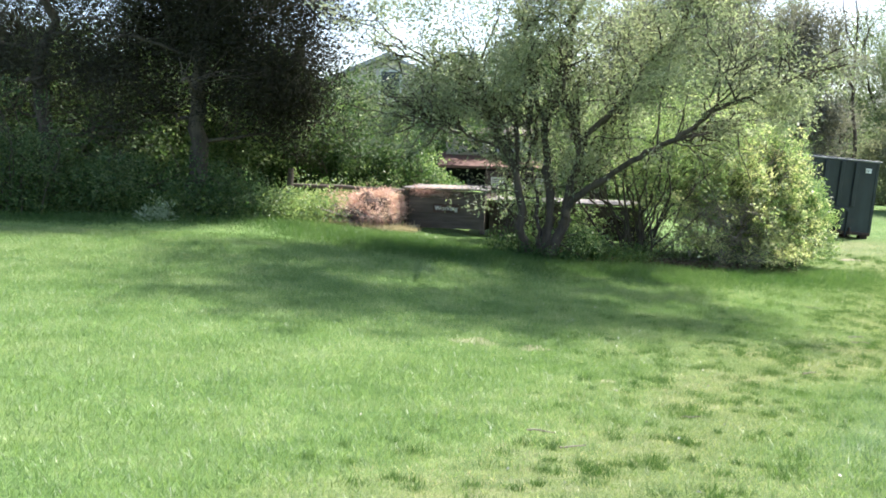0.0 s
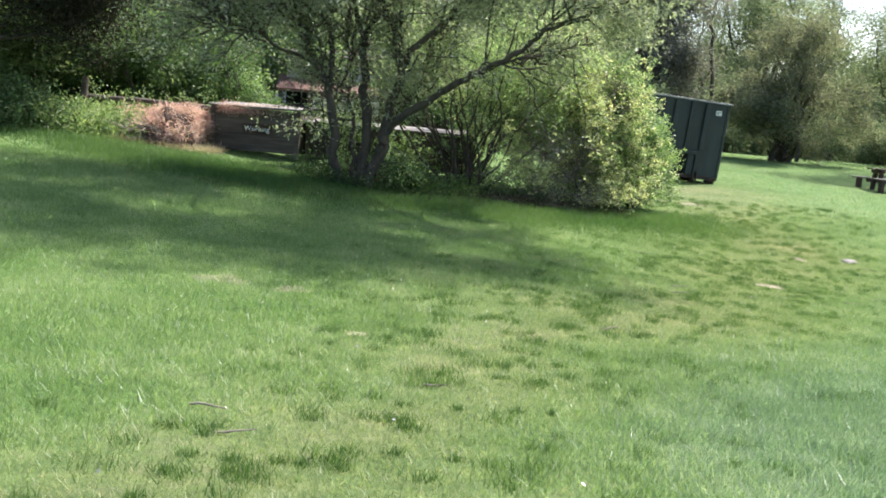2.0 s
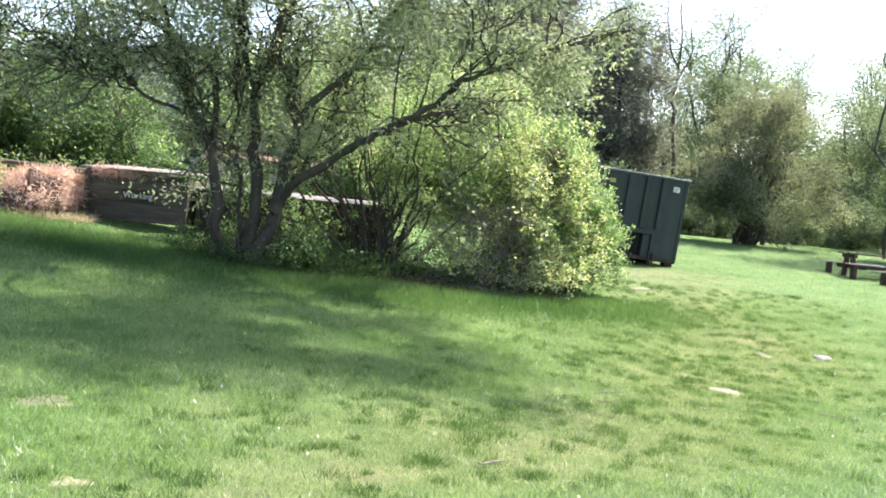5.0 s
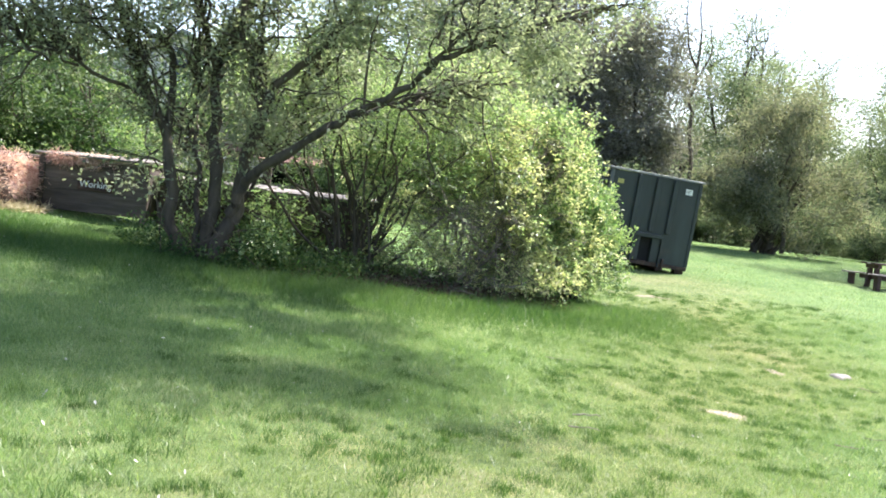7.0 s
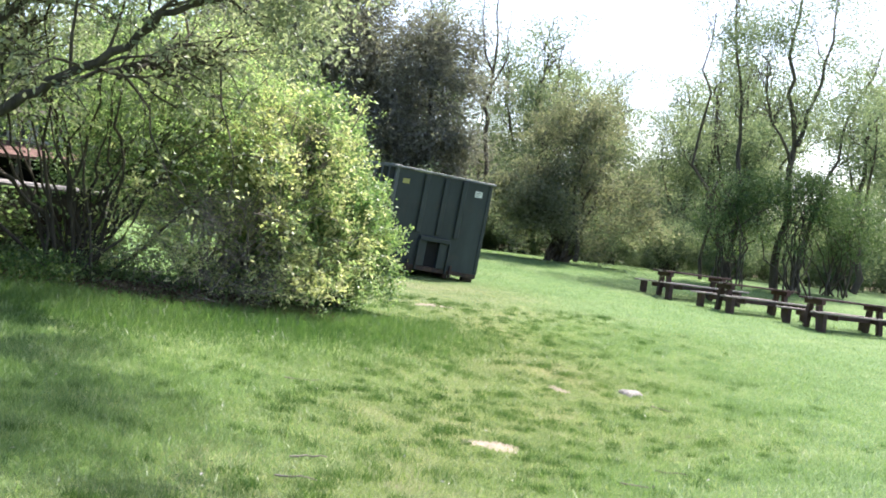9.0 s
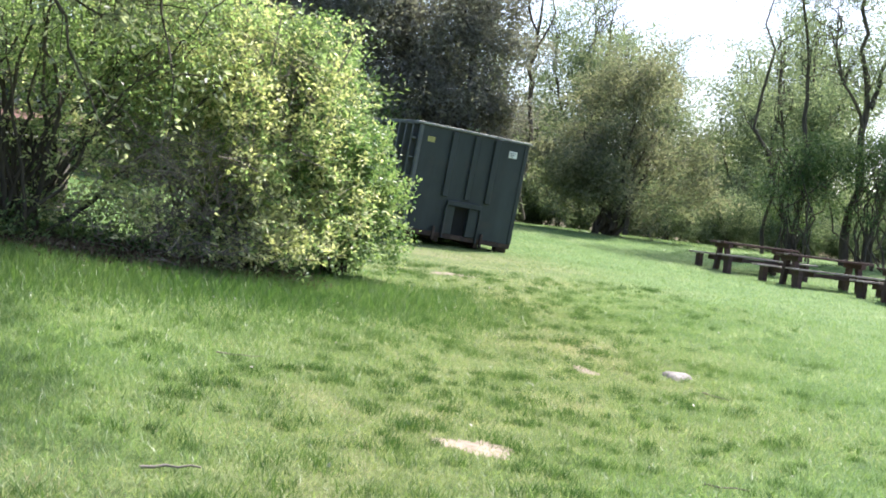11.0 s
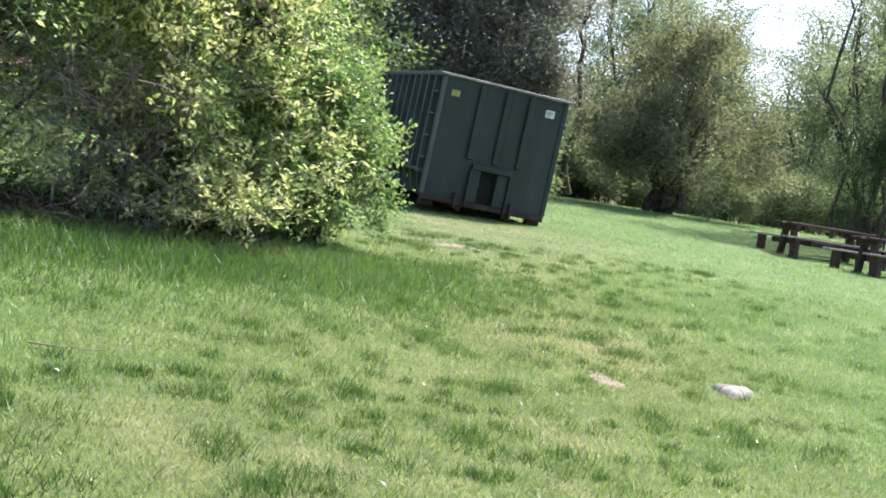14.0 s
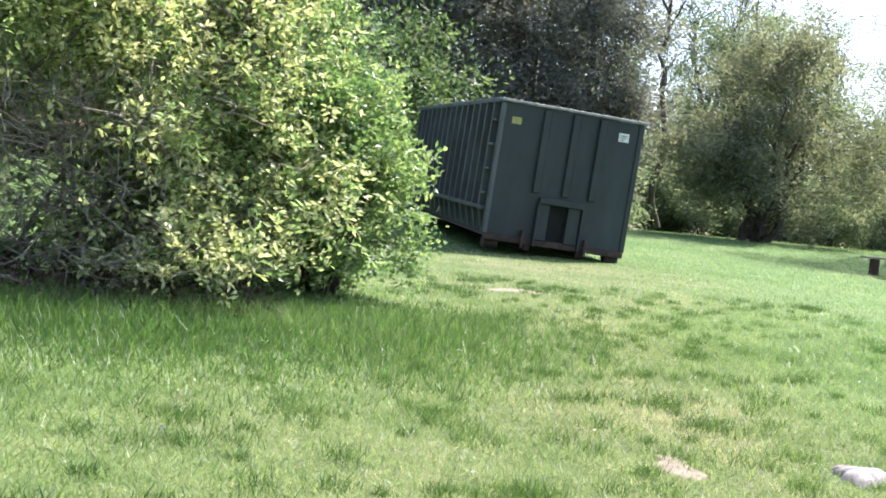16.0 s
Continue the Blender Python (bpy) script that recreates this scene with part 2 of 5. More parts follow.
CREAM_STRAW = leaf_material("dry_straw", [(0.1, (0.24, 0.19, 0.12)), (0.5, (0.38, 0.31, 0.21)), (0.95, (0.52, 0.45, 0.33))], 0.3, 0.8, 1.2, (1.0, 1.0, 1.0), 0.2)
LITTER = leaf_material("dead_leaf", [(0.1, (0.045, 0.032, 0.022)), (0.5, (0.095, 0.068, 0.046)), (0.95, (0.18, 0.14, 0.10))], 0.15, 0.8, 1.2, (1.0, 1.0, 1.0), 0.15)
BRUSH = surface_material("brush_core", [(0.3, (0.03, 0.02, 0.015)), (0.7, (0.10, 0.06, 0.045))], 9.0, 0.95, 0, None, 0.8)
# Shingle grey is lightened to hold the haze of distance.
ROOF = surface_material("grey_shingle", [(0.3, (0.26, 0.26, 0.28)), (0.7, (0.38, 0.38, 0.40))], 9.0, 0.9, 0, (0.4, 4, 4), 0.4)
SIDING = surface_material("pale_siding", [(0.3, (0.50, 0.45, 0.42)), (0.7, (0.64, 0.58, 0.54))], 5.0, 0.8, 0, (0.3, 1, 6), 0.3)
REDROOF = surface_material("red_brown_roof", [(0.3, (0.10, 0.050, 0.036)), (0.7, (0.19, 0.095, 0.068))], 7.0, 0.85, 0, (4, 0.6, 4), 0.4)
GLASS = surface_material("window_glass", [(0.3, (0.03, 0.04, 0.05)), (0.7, (0.06, 0.07, 0.08))], 3.0, 0.08, 0, None, 0)
CREAM = surface_material("pale_litter", [(0.3, (0.45, 0.42, 0.34)), (0.7, (0.70, 0.66, 0.56))], 10.0, 0.8, 0, None, 0)

# ---- the lie of the land ----
LAND_Y = (-60, -30, -5, 0, 7, 12, 17, 20.5, 24, 27, 30.5, 33, 35.5, 42, 50, 80, 400)
LAND_Z = (1.2, 1, 0.2, 0.05, -0.5, -0.72, -0.75, -0.65, -0.3, -0.15, 0.02, 0.10, 0.22, 0.78, 0.9, 1.2, 2)


def land(x, y):
    x, y = np.asarray(x, float), np.asarray(y, float)
    z = sum(np.interp(y + d, LAND_Y, LAND_Z) for d in np.linspace(-1.5, 1.5, 7)) / 7
    z = z + 0.065 * np.clip(9 - x, 0, 13) * np.interp(y, (3, 8, 12, 20), (0, 0.3, 0.45, 1))
    return z + 0.012 * np.sin(1.7 * x + 0.6 * y) * np.sin(1.3 * y - 0.4 * x)


def land1(x, y):
    return float(land(x, y))


TRACK = ((-1.5, 1.5), (0.9, 6.2), (2.5, 9.8), (4.4, 12.5), (7.3, 16.1), (9.6, 20.4), (10.6, 27.0), (11.5, 31.5))


def wear(x, y):
    """How trodden the turf is, by the distance from the worn track; and how far to its damp side a place lies."""
    x, y = np.asarray(x, float), np.asarray(y, float)
    best, side = np.full(x.shape, 1e9), np.zeros(x.shape)
    for (ax, ay), (bx, by) in zip(TRACK[:-1], TRACK[1:]):
        u, w = bx - ax, by - ay
        s = np.clip(((x - ax) * u + (y - ay) * w) / (u * u + w * w), 0, 1)
        d = np.hypot(x - ax - s * u, y - ay - s * w)
        side = np.where(d < best, np.sign((x - ax) * w - (y - ay) * u), side)
        best = np.minimum(best, d)
    d = best * side + 0.35 * np.sin(0.9 * x + 0.4 * y) + 0.2 * np.sin(2.3 * y - 1.1 * x)
    wide = np.interp(y, (0, 8, 16, 22, 30), (0.9, 1.0, 1.9, 2.2, 2.4))
    return np.exp(-(d / wide) ** 2), np.clip((d - 0.7 * wide) / 1.6, 0, 1) * np.interp(y, (10, 19), (1, 0.2))


# ---- mesh helpers ----
class Pile:
    """Gathers faces of one size and turns them into one mesh."""

    def __init__(self, corners=4):
        self.k, self.v, self.f, self.n = corners, [], [], 0

    def add(self, v, f):
        self.v.append(np.asarray(v, np.float32).reshape(-1, 3))
        self.f.append(np.asarray(f, np.int64).reshape(-1, self.k) + self.n)
        self.n += len(self.v[-1])

    def mesh(self, name, mat, smooth=False):
        me = bpy.data.meshes.new(name)
        v, f = np.concatenate(self.v), np.concatenate(self.f)
        me.vertices.add(len(v))
        me.vertices.foreach_set("co", v.ravel())
        me.loops.add(f.size)
        me.loops.foreach_set("vertex_index", f.ravel().astype(np.int32))
        me.polygons.add(len(f))
        me.polygons.foreach_set("loop_start", np.arange(0, f.size, self.k, dtype=np.int32))
        me.polygons.foreach_set("use_smooth", np.full(len(f), smooth))
        me.update(calc_edges=True)
        me.materials.append(mat)
        return me


def thing(name, label, category, place=(0, 0, 0), group="", kind="", turn=0.0):
    ob = tagged(new(name), label, category, group, kind)
    ob.matrix_world = pose(*place, 0, 0, turn)
    return ob


def child(name, me, parent, label="", kind=""):
    ob = tagged(new(name, me), label, "", "", kind)
    ob.parent = parent
    return ob


def box_bm(bm, x0, x1, y0, y1, z0, z1, bevel=0.0, m=None):
    r = bmesh.ops.create_cube(bm, size=1.0)
    vs = r["verts"]
    mat = Matrix.Translation(((x0 + x1) / 2, (y0 + y1) / 2, (z0 + z1) / 2)) @ Matrix.Diagonal((x1 - x0, y1 - y0, z1 - z0, 1))
    bmesh.ops.transform(bm, matrix=(m @ mat) if m else mat, verts=vs)
    if bevel:
        es = list({e for v in vs for e in v.link_edges})
        bmesh.ops.bevel(bm, geom=es, offset=bevel, segments=1, affect="EDGES")


def part(name, bm, mat, parent, label=""):
    me = bpy.data.meshes.new(name)
    bm.to_mesh(me)
    bm.free()
    me.materials.append(mat)
    return child(name, me, parent, label)


def boxes(name, mat, parent, *dims, label="", bevel=0.006, m=None):
    bm = bmesh.new()
    for d in dims:
        box_bm(bm, *d, bevel=bevel, m=m)
    return part(name, bm, mat, parent, label)


def tube(pile, pts, radii, sides=6):
    """A tapered branch along pts."""
    pts, radii = np.asarray(pts, float), np.asarray(radii, float)
    n = len(pts)
    tan = np.gradient(pts, axis=0)
    tan /= np.linalg.norm(tan, axis=1, keepdims=True) + 1e-9
    ref = np.where(np.abs(tan[:, 2:3]) > 0.9, np.array([[1.0, 0, 0]]), np.array([[0, 0, 1.0]]))
    a = np.cross(tan, ref)
    a /= np.linalg.norm(a, axis=1, keepdims=True) + 1e-9
    b = np.cross(tan, a)
    ang = np.arange(sides) * 2 * math.pi / sides
    ring = pts[:, None] + radii[:, None, None] * (np.cos(ang)[None, :, None] * a[:, None] + np.sin(ang)[None, :, None] * b[:, None])
    i = np.arange(n - 1)[:, None] * sides
    j = np.arange(sides)[None]
    k = (j + 1) % sides
    pile.add(ring.reshape(-1, 3), np.stack([i + j, i + k, i + sides + k, i + sides + j], -1).reshape(-1, 4))


def curve_between(rng, a, b, n=7, wander=0.08, sag=0.0):
    """A wandering line from a to b."""
    a, b = np.asarray(a, float), np.asarray(b, float)
    s = np.linspace(0, 1, n)[:, None]
    size = np.linalg.norm(b - a)
    off = np.cumsum(rng.normal(0, wander * size / n ** 0.5, (n, 3)), axis=0)
    off -= s * off[-1]
    p = a + (b - a) * s + off
    p[:, 2] += sag * size * (4 * s[:, 0] * (1 - s[:, 0]))
    return p


def leaves(pile, rng, centres, per, spread, length, width, droop=0.0):
    """Folded leaves scattered round the centres."""
    c = np.repeat(np.asarray(centres, float), per, axis=0)
    n = len(c)
    off = rng.normal(0, 1, (n, 3))
    c = c + off * np.array(spread)
    d = rng.normal(0, 0.8, (n, 3)) + off * 0.7
    d[:, 2] = d[:, 2] * 0.7 - droop
    d /= np.linalg.norm(d, axis=1, keepdims=True)
    s = np.cross(d, rng.normal(0, 1, (n, 3)) + np.array([0, 0, 1.0]))
    s /= np.linalg.norm(s, axis=1, keepdims=True) + 1e-9
    u = np.cross(s, d)
    ln = length * rng.uniform(0.6, 1.3, (n, 1))
    w = width * rng.uniform(0.7, 1.25, (n, 1))
    mid = c + d * ln * 0.5
    v = np.stack([c, mid + s * w * 0.5 + u * w * 0.18, c + d * ln, mid - s * w * 0.5 + u * w * 0.18], 1)
    pile.add(v.reshape(-1, 3), np.arange(4 * n).reshape(n, 4))


def in_lumps(rng, lumps, n, shell=0.5, gaps=0.22):
    """Points in a heap of ellipsoids (x, y, z, rx, ry, rz), more of them towards the outside."""
    lumps = np.asarray(lumps, float)
    vol = np.prod(lumps[:, 3:], axis=1) ** 0.8
    pick = rng.choice(len(lumps), n, p=vol / vol.sum())
    d = rng.normal(0, 1, (n, 3))
    d /= np.linalg.norm(d, axis=1, keepdims=True)
    r = rng.uniform(0, 1, (n, 1)) ** shell
    p = lumps[pick, :3] + d * r * lumps[pick, 3:]
    # leave ragged holes
    f = np.zeros(n)
    for scale in (1.1, 2.3, 3.9):
        w = rng.normal(0, scale, (3, 3))
        f += np.sin(p @ w[0] + rng.uniform(0, 6)) * np.sin(p @ w[1] + rng.uniform(0, 6)) + 0.5 * np.sin(p @ w[2])
    return p[f > np.quantile(f, gaps)]


def twigs(pile, rng, limbs, ends, thick=0.012, every=1, sides=4):
    """Thin branches from the nearest limb below to each end."""
    spine = np.concatenate([np.asarray(p)[len(p) // 4:] for p in limbs])
    for e in ends[::every]:
        d = spine - e
        cost = np.linalg.norm(d, axis=1) + np.clip(d[:, 2], 0, None) * 2
        cand = np.argsort(cost)[:24]
        s = spine[rng.choice(cand)]
        p = curve_between(rng, s, e, 5, 0.12, 0.06)
        tube(pile, p, np.linspace(thick, thick * 0.35, 5), sides)


def lumps_from(rng, lumps, more, size):
    """The given ellipsoids and smaller bulges on their skins, for an uneven outline."""
    out = [tuple(q) for q in lumps]
    for _ in range(more):
        q = lumps[rng.integers(len(lumps))]
        d = rng.normal(0, 1, 3)
        d /= np.linalg.norm(d)
        s = size * rng.uniform(0.6, 1.4)
        out.append((q[0] + d[0] * q[3] * 0.9, q[1] + d[1] * q[4] * 0.9, max(q[2] + d[2] * q[5] * 0.9, 0.3), s, s, s * 0.85))
    return out


def plant(name, label, category, base, limbs, lumps, leafmat, seed, clusters=900, per=14, spread=0.13, leaf=(0.06, 0.03), twig=0.012,
          shell=0.5, every=1, bulges=14, bulge=0.5, group="", droop=0.0, bark=None, second=None, gaps=0.22, sub=6, bough=0.26, side=0, along=0):
    """A tree or shrub: limbs as lists of points with end radii, and a crown of leaf clusters. Coordinates are relative to its base."""
    rng = np.random.default_rng(seed)
    ob = thing(name, label, category, base, group)
    wood = Pile()
    lines = []
    for pts, r0, r1 in limbs:
        fine = []
        for a, b in zip(pts[:-1], pts[1:]):
            fine.append(curve_between(rng, a, b, 6, 0.09)[:-1])
        fine = np.concatenate(fine + [np.array([pts[-1]], float)])
        lines.append(fine)
        tube(wood, fine, np.linspace(r0, r1, len(fine)) * rng.uniform(0.9, 1.1, len(fine)), 8)
    for k in range(side):
        src = lines[rng.integers(len(limbs))]
        q = int(len(src) * rng.uniform(0.45, 0.98))
        q = min(max(q, 1), len(src) - 2)
        way = src[q + 1] - src[q]
        way = way / (np.linalg.norm(way) + 1e-9) + rng.normal(0, 0.75, 3) + np.array([0, 0, 0.25])
        way /= np.linalg.norm(way)
        ln = rng.uniform(0.6, 1.9)
        p = curve_between(rng, src[q], src[q] + way * ln, 8, 0.16, 0.05)
        tube(wood, p, np.linspace(0.022, 0.004, 8), 5)
        lines.append(p)
        for _ in range(3):
            j = rng.integers(2, 7)
            w2 = way + rng.normal(0, 0.7, 3)
            p2 = curve_between(rng, p[j], p[j] + w2 / np.linalg.norm(w2) * ln * rng.uniform(0.25, 0.55), 5, 0.16)
            tube(wood, p2, np.linspace(0.009, 0.0025, 5), 4)
            lines.append(p2)
    ends = in_lumps(rng, lumps_from(rng, lumps, bulges, bulge), max(clusters // sub, 20), shell, gaps)
    ends = ends[ends[:, 2] + base[2] > land(ends[:, 0] + base[0], ends[:, 1] + base[1]) + 0.05]
    if every:
        twigs(wood, rng, lines, ends, twig, every)
    child("trunk", wood.mesh(name + "_wood", bark or BARK, True), ob)
    if along:
        spots = np.concatenate([p[len(p) // 3:] for p in lines[len(limbs):]])
        spots = spots[rng.integers(len(spots), size=along)] + rng.normal(0, 0.05, (along, 3))
    ends = np.repeat(ends, sub, axis=0) + rng.normal(0, 1, (len(ends) * sub, 3)) * np.array([bough, bough, bough * 0.6])
    ends = ends[ends[:, 2] + base[2] > land(ends[:, 0] + base[0], ends[:, 1] + base[1]) + 0.04]
    if along:
        ends = np.concatenate([ends, spots])
    crown = Pile()
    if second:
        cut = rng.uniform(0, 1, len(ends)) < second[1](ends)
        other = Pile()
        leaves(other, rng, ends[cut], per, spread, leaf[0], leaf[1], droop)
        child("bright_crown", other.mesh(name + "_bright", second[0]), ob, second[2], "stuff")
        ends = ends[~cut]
    leaves(crown, rng, ends, per, spread, leaf[0], leaf[1], droop)
    child("crown", crown.mesh(name + "_crown", leafmat), ob, "", "stuff")
    return ob


# ---- ground ----
def stretched(lo, hi, step, reach):
    core = np.arange(lo, hi + step / 2, step)
    grow = step * np.cumsum(1.28 ** np.arange(1, 40))
    grow = grow[grow < reach]
    return np.concatenate([lo - grow[::-1], core, hi + grow])


gx, gy = stretched(-14, 30, 0.5, 1500), stretched(-8, 50, 0.5, 1500)
gxx, gyy = np.meshgrid(gx, gy)
sheet = Pile()
nx, ny = len(gx), len(gy)
ii, jj = np.meshgrid(np.arange(nx - 1), np.arange(ny - 1))
q0 = (jj * nx + ii).ravel()
sheet.add(np.stack([gxx, gyy, land(gxx, gyy)], -1).reshape(-1, 3), np.stack([q0, q0 + 1, q0 + nx + 1, q0 + nx], -1))
ground_mesh = sheet.mesh("ground", LAWN, True)
for zone_name, zone_values in zip(("wear", "damp"), wear(gxx, gyy)):
    ground_mesh.attributes.new(zone_name, "FLOAT", "POINT").data.foreach_set("value", zone_values.ravel().astype(np.float32))
tagged(new("ground", ground_mesh), "mown green lawn dipping gently between trees", "lawn", kind="structure")
# ---- roll-off container ----
DW, DH, DL = 2.44, 2.19, 7.4


def container():
    ob = tagged(new("dumpster"), "dark slate-green steel roll-off dumpster standing tilted on the grass", "dumpster")
    ob.matrix_world = pose(10.617, 32.89, 0.439, 3.67, 3.33, 6.11)
    W, H, L = DW, DH, DL
    # end wall round an open hatch
    hx0, hx1, hz = 1.04, 1.36, 0.60
    for d in ((0.05, hx0, 0.0, 0.06, 0.0, H - 0.06), (hx1, W - 0.05, 0.0, 0.06, 0.0, H - 0.06), (hx0, hx1, 0.0, 0.06, hz, H - 0.06)):
        boxes("end_panel", STEEL, ob, d, bevel=0)
    for x, w in ((0.70, 0.02), (1.20, 0.02), (1.66, 0.02)):
        boxes("stiffener", STEEL, ob, (x, x + w + 0.10, -0.065, -0.002, hz + 0.16, H - 0.08), bevel=0.012)
    boxes("corner_post", STEEL, ob, (W - 0.09, W, -0.02, 0.09, 0.0, H - 0.06), bevel=0.01)
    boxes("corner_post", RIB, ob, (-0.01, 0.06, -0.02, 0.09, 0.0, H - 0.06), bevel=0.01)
    boxes("hatch_frame", STEEL, ob, (hx0 - 0.20, hx1 + 0.24, -0.10, -0.003, hz, hz + 0.10), (hx0 - 0.18, hx0, -0.05, -0.003, 0.0, hz), (hx1, hx1 + 0.22, -0.05, -0.003, 0.0, hz), (hx0 - 0.22, hx0 - 0.185, -0.10, -0.003, -0.1, hz), (hx1 + 0.225, hx1 + 0.26, -0.10, -0.003, -0.1, hz), bevel=0.008)
    # Black plate close behind the hole paints the shade within.
    boxes("hatch_shade_plate", BLACK, ob, (hx0 - 0.02, hx1 + 0.02, 0.065, 0.085, 0.0, hz + 0.05), label="black plate standing for shade inside the hatch")
    boxes("side_wall", STEEL, ob, (0.055, 0.10, 0.09, L - 0.05, 0.0, H - 0.06), bevel=0)
    boxes("side_wall", STEEL, ob, (W - 0.10, W - 0.055, 0.09, L - 0.05, 0.0, H - 0.06), bevel=0)
    boxes("back_door", STEEL, ob, (0.05, W - 0.05, L - 0.06, L, 0.0, H - 0.06), bevel=0)
    boxes("floor_plate", RUST, ob, (0.02, W - 0.02, 0.03, L - 0.05, -0.05, 0.0), bevel=0)
    boxes("top_rail", RIM, ob, (-0.05, W + 0.05, -0.06, 0.08, H - 0.045, H), label="pale top rail")
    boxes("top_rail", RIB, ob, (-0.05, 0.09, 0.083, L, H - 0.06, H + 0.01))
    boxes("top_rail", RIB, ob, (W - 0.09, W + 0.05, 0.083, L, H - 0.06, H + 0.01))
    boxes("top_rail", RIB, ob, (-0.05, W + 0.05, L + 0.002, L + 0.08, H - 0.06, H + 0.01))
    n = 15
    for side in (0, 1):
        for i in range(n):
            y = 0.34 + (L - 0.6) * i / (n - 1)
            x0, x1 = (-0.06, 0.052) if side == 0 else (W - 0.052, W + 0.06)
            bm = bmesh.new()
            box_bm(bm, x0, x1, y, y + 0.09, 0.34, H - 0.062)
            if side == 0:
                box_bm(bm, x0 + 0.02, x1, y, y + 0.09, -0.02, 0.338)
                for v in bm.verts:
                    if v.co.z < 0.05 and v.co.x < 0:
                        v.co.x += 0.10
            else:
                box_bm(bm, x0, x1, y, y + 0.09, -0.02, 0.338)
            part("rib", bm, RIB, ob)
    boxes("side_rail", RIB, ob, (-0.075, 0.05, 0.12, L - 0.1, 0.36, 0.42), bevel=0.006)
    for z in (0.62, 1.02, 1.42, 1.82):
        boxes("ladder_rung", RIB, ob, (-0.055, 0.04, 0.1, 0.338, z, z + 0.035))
    for x in (0.72, 1.62):
        boxes("skid_rail", RUST, ob, (x, x + 0.10, 0.02, L - 0.1, -0.20, -0.052), label="rusty under-rail")
    boxes("bottom_sill", RUST, ob, (0.0, W - 0.02, -0.03, 0.025, -0.10, -0.003), label="rust-stained bottom sill")
    for x in (0.62, 1.70):
        boxes("gusset", RUST, ob, (x, x + 0.05, -0.10, -0.032, -0.16, 0.12), label="rusty hook gusset")
    for x, z in ((0.02, -0.16), (W - 0.32, -0.16)):
        bm = bmesh.new()
        bmesh.ops.create_cone(bm, cap_ends=True, segments=20, radius1=0.10, radius2=0.10, depth=0.24)
        bmesh.ops.transform(bm, matrix=pose(x + 0.15, 0.16, z + 0.02, 0, 90, 0), verts=bm.verts)
        part("roller", bm, RUST, ob, "rusty steel roller")
    boxes("sticker", YELLOW_SIGN, ob, (0.18, 0.34, -0.012, -0.002, H - 0.38, H - 0.27), label="yellow warning sticker", bevel=0)
    boxes("sticker", WHITE, ob, (W - 0.42, W - 0.24, -0.012, -0.002, H - 0.38, H - 0.24), label="white label sticker", bevel=0)
    for k in range(3):
        boxes("print_bar", RIB, ob, (W - 0.40, W - 0.28 - 0.02 * k, -0.015, -0.0125, H - 0.29 - 0.035 * k, H - 0.276 - 0.035 * k), bevel=0)
    return ob


container()


# ---- picnic tables ----
def picnic_table():
    ob = tagged(new("picnic_table"), "dark red-brown wooden picnic table with benches on grass", "picnic table", "row of picnic tables")
    for k in range(4):
        boxes("top_plank", PALE if k == 1 else TABLE, ob, (0.0, 2.05, -0.37 + 0.19 * k, -0.37 + 0.19 * k + 0.175, 0.71, 0.755))
    for y0 in (-0.88, 0.60):
        for k in range(2):
            boxes("bench_plank", PALE, ob, (-0.27, 2.30, y0 + 0.14 * k, y0 + 0.14 * k + 0.13, 0.41, 0.45), label="bench plank, pale for the sky's reflection")
        for x in (-0.08, 1.98):
            boxes("bench_leg", TABLE, ob, (x, x + 0.11, y0 + 0.03, y0 + 0.24, 0.0, 0.405))
    for x in (0.16, 1.74):
        for y in (-0.24, 0.12):
            bm = bmesh.new()
            box_bm(bm, x, x + 0.11, y, y + 0.12, 0.0, 0.60)
            for v in bm.verts:
                if v.co.z < 0.1:
                    v.co.y += 0.10 if y > 0 else -0.10
            part("leg", bm, TABLE, ob)
        boxes("crossbeam", TABLE, ob, (x + 0.115, x + 0.165, -0.86, 0.86, 0.29, 0.405))
        boxes("top_bearer", TABLE, ob, (x, x + 0.11, -0.35, 0.37, 0.602, 0.708))
    boxes("brace", TABLE, ob, (0.34, 1.68, -0.045, 0.045, 0.30, 0.39))
    return ob


tables = ((18.95, 35.3, 0), (19.25, 32.7, -1), (20.1, 30.2, -3))
first_table = picnic_table()
for k, (x, y, a) in enumerate(tables):
    m = pose(x, y, land1(x + 1, y) - 0.04, 0, 0.6, a)
    if k == 0:
        first_table.matrix_world = m
    else:
        copy_thing(first_table, m)


# ---- compost bins, fence, brush pile ----
def text_part(words, size, mat, parent, m):
    cu = bpy.data.curves.new("lettering", "FONT")
    cu.body, cu.size, cu.align_x, cu.align_y, cu.extrude = words, size, "CENTER", "CENTER", 0.003
    tmp = bpy.data.objects.new("lettering", cu)
    scene.collection.objects.link(tmp)
    me = bpy.data.meshes.new_from_object(tmp.evaluated_get(bpy.context.evaluated_depsgraph_get()))
    bpy.data.objects.remove(tmp)
    me.materials.append(mat)
    ob = child("lettering", me, parent)
    ob.matrix_basis = m
    return ob


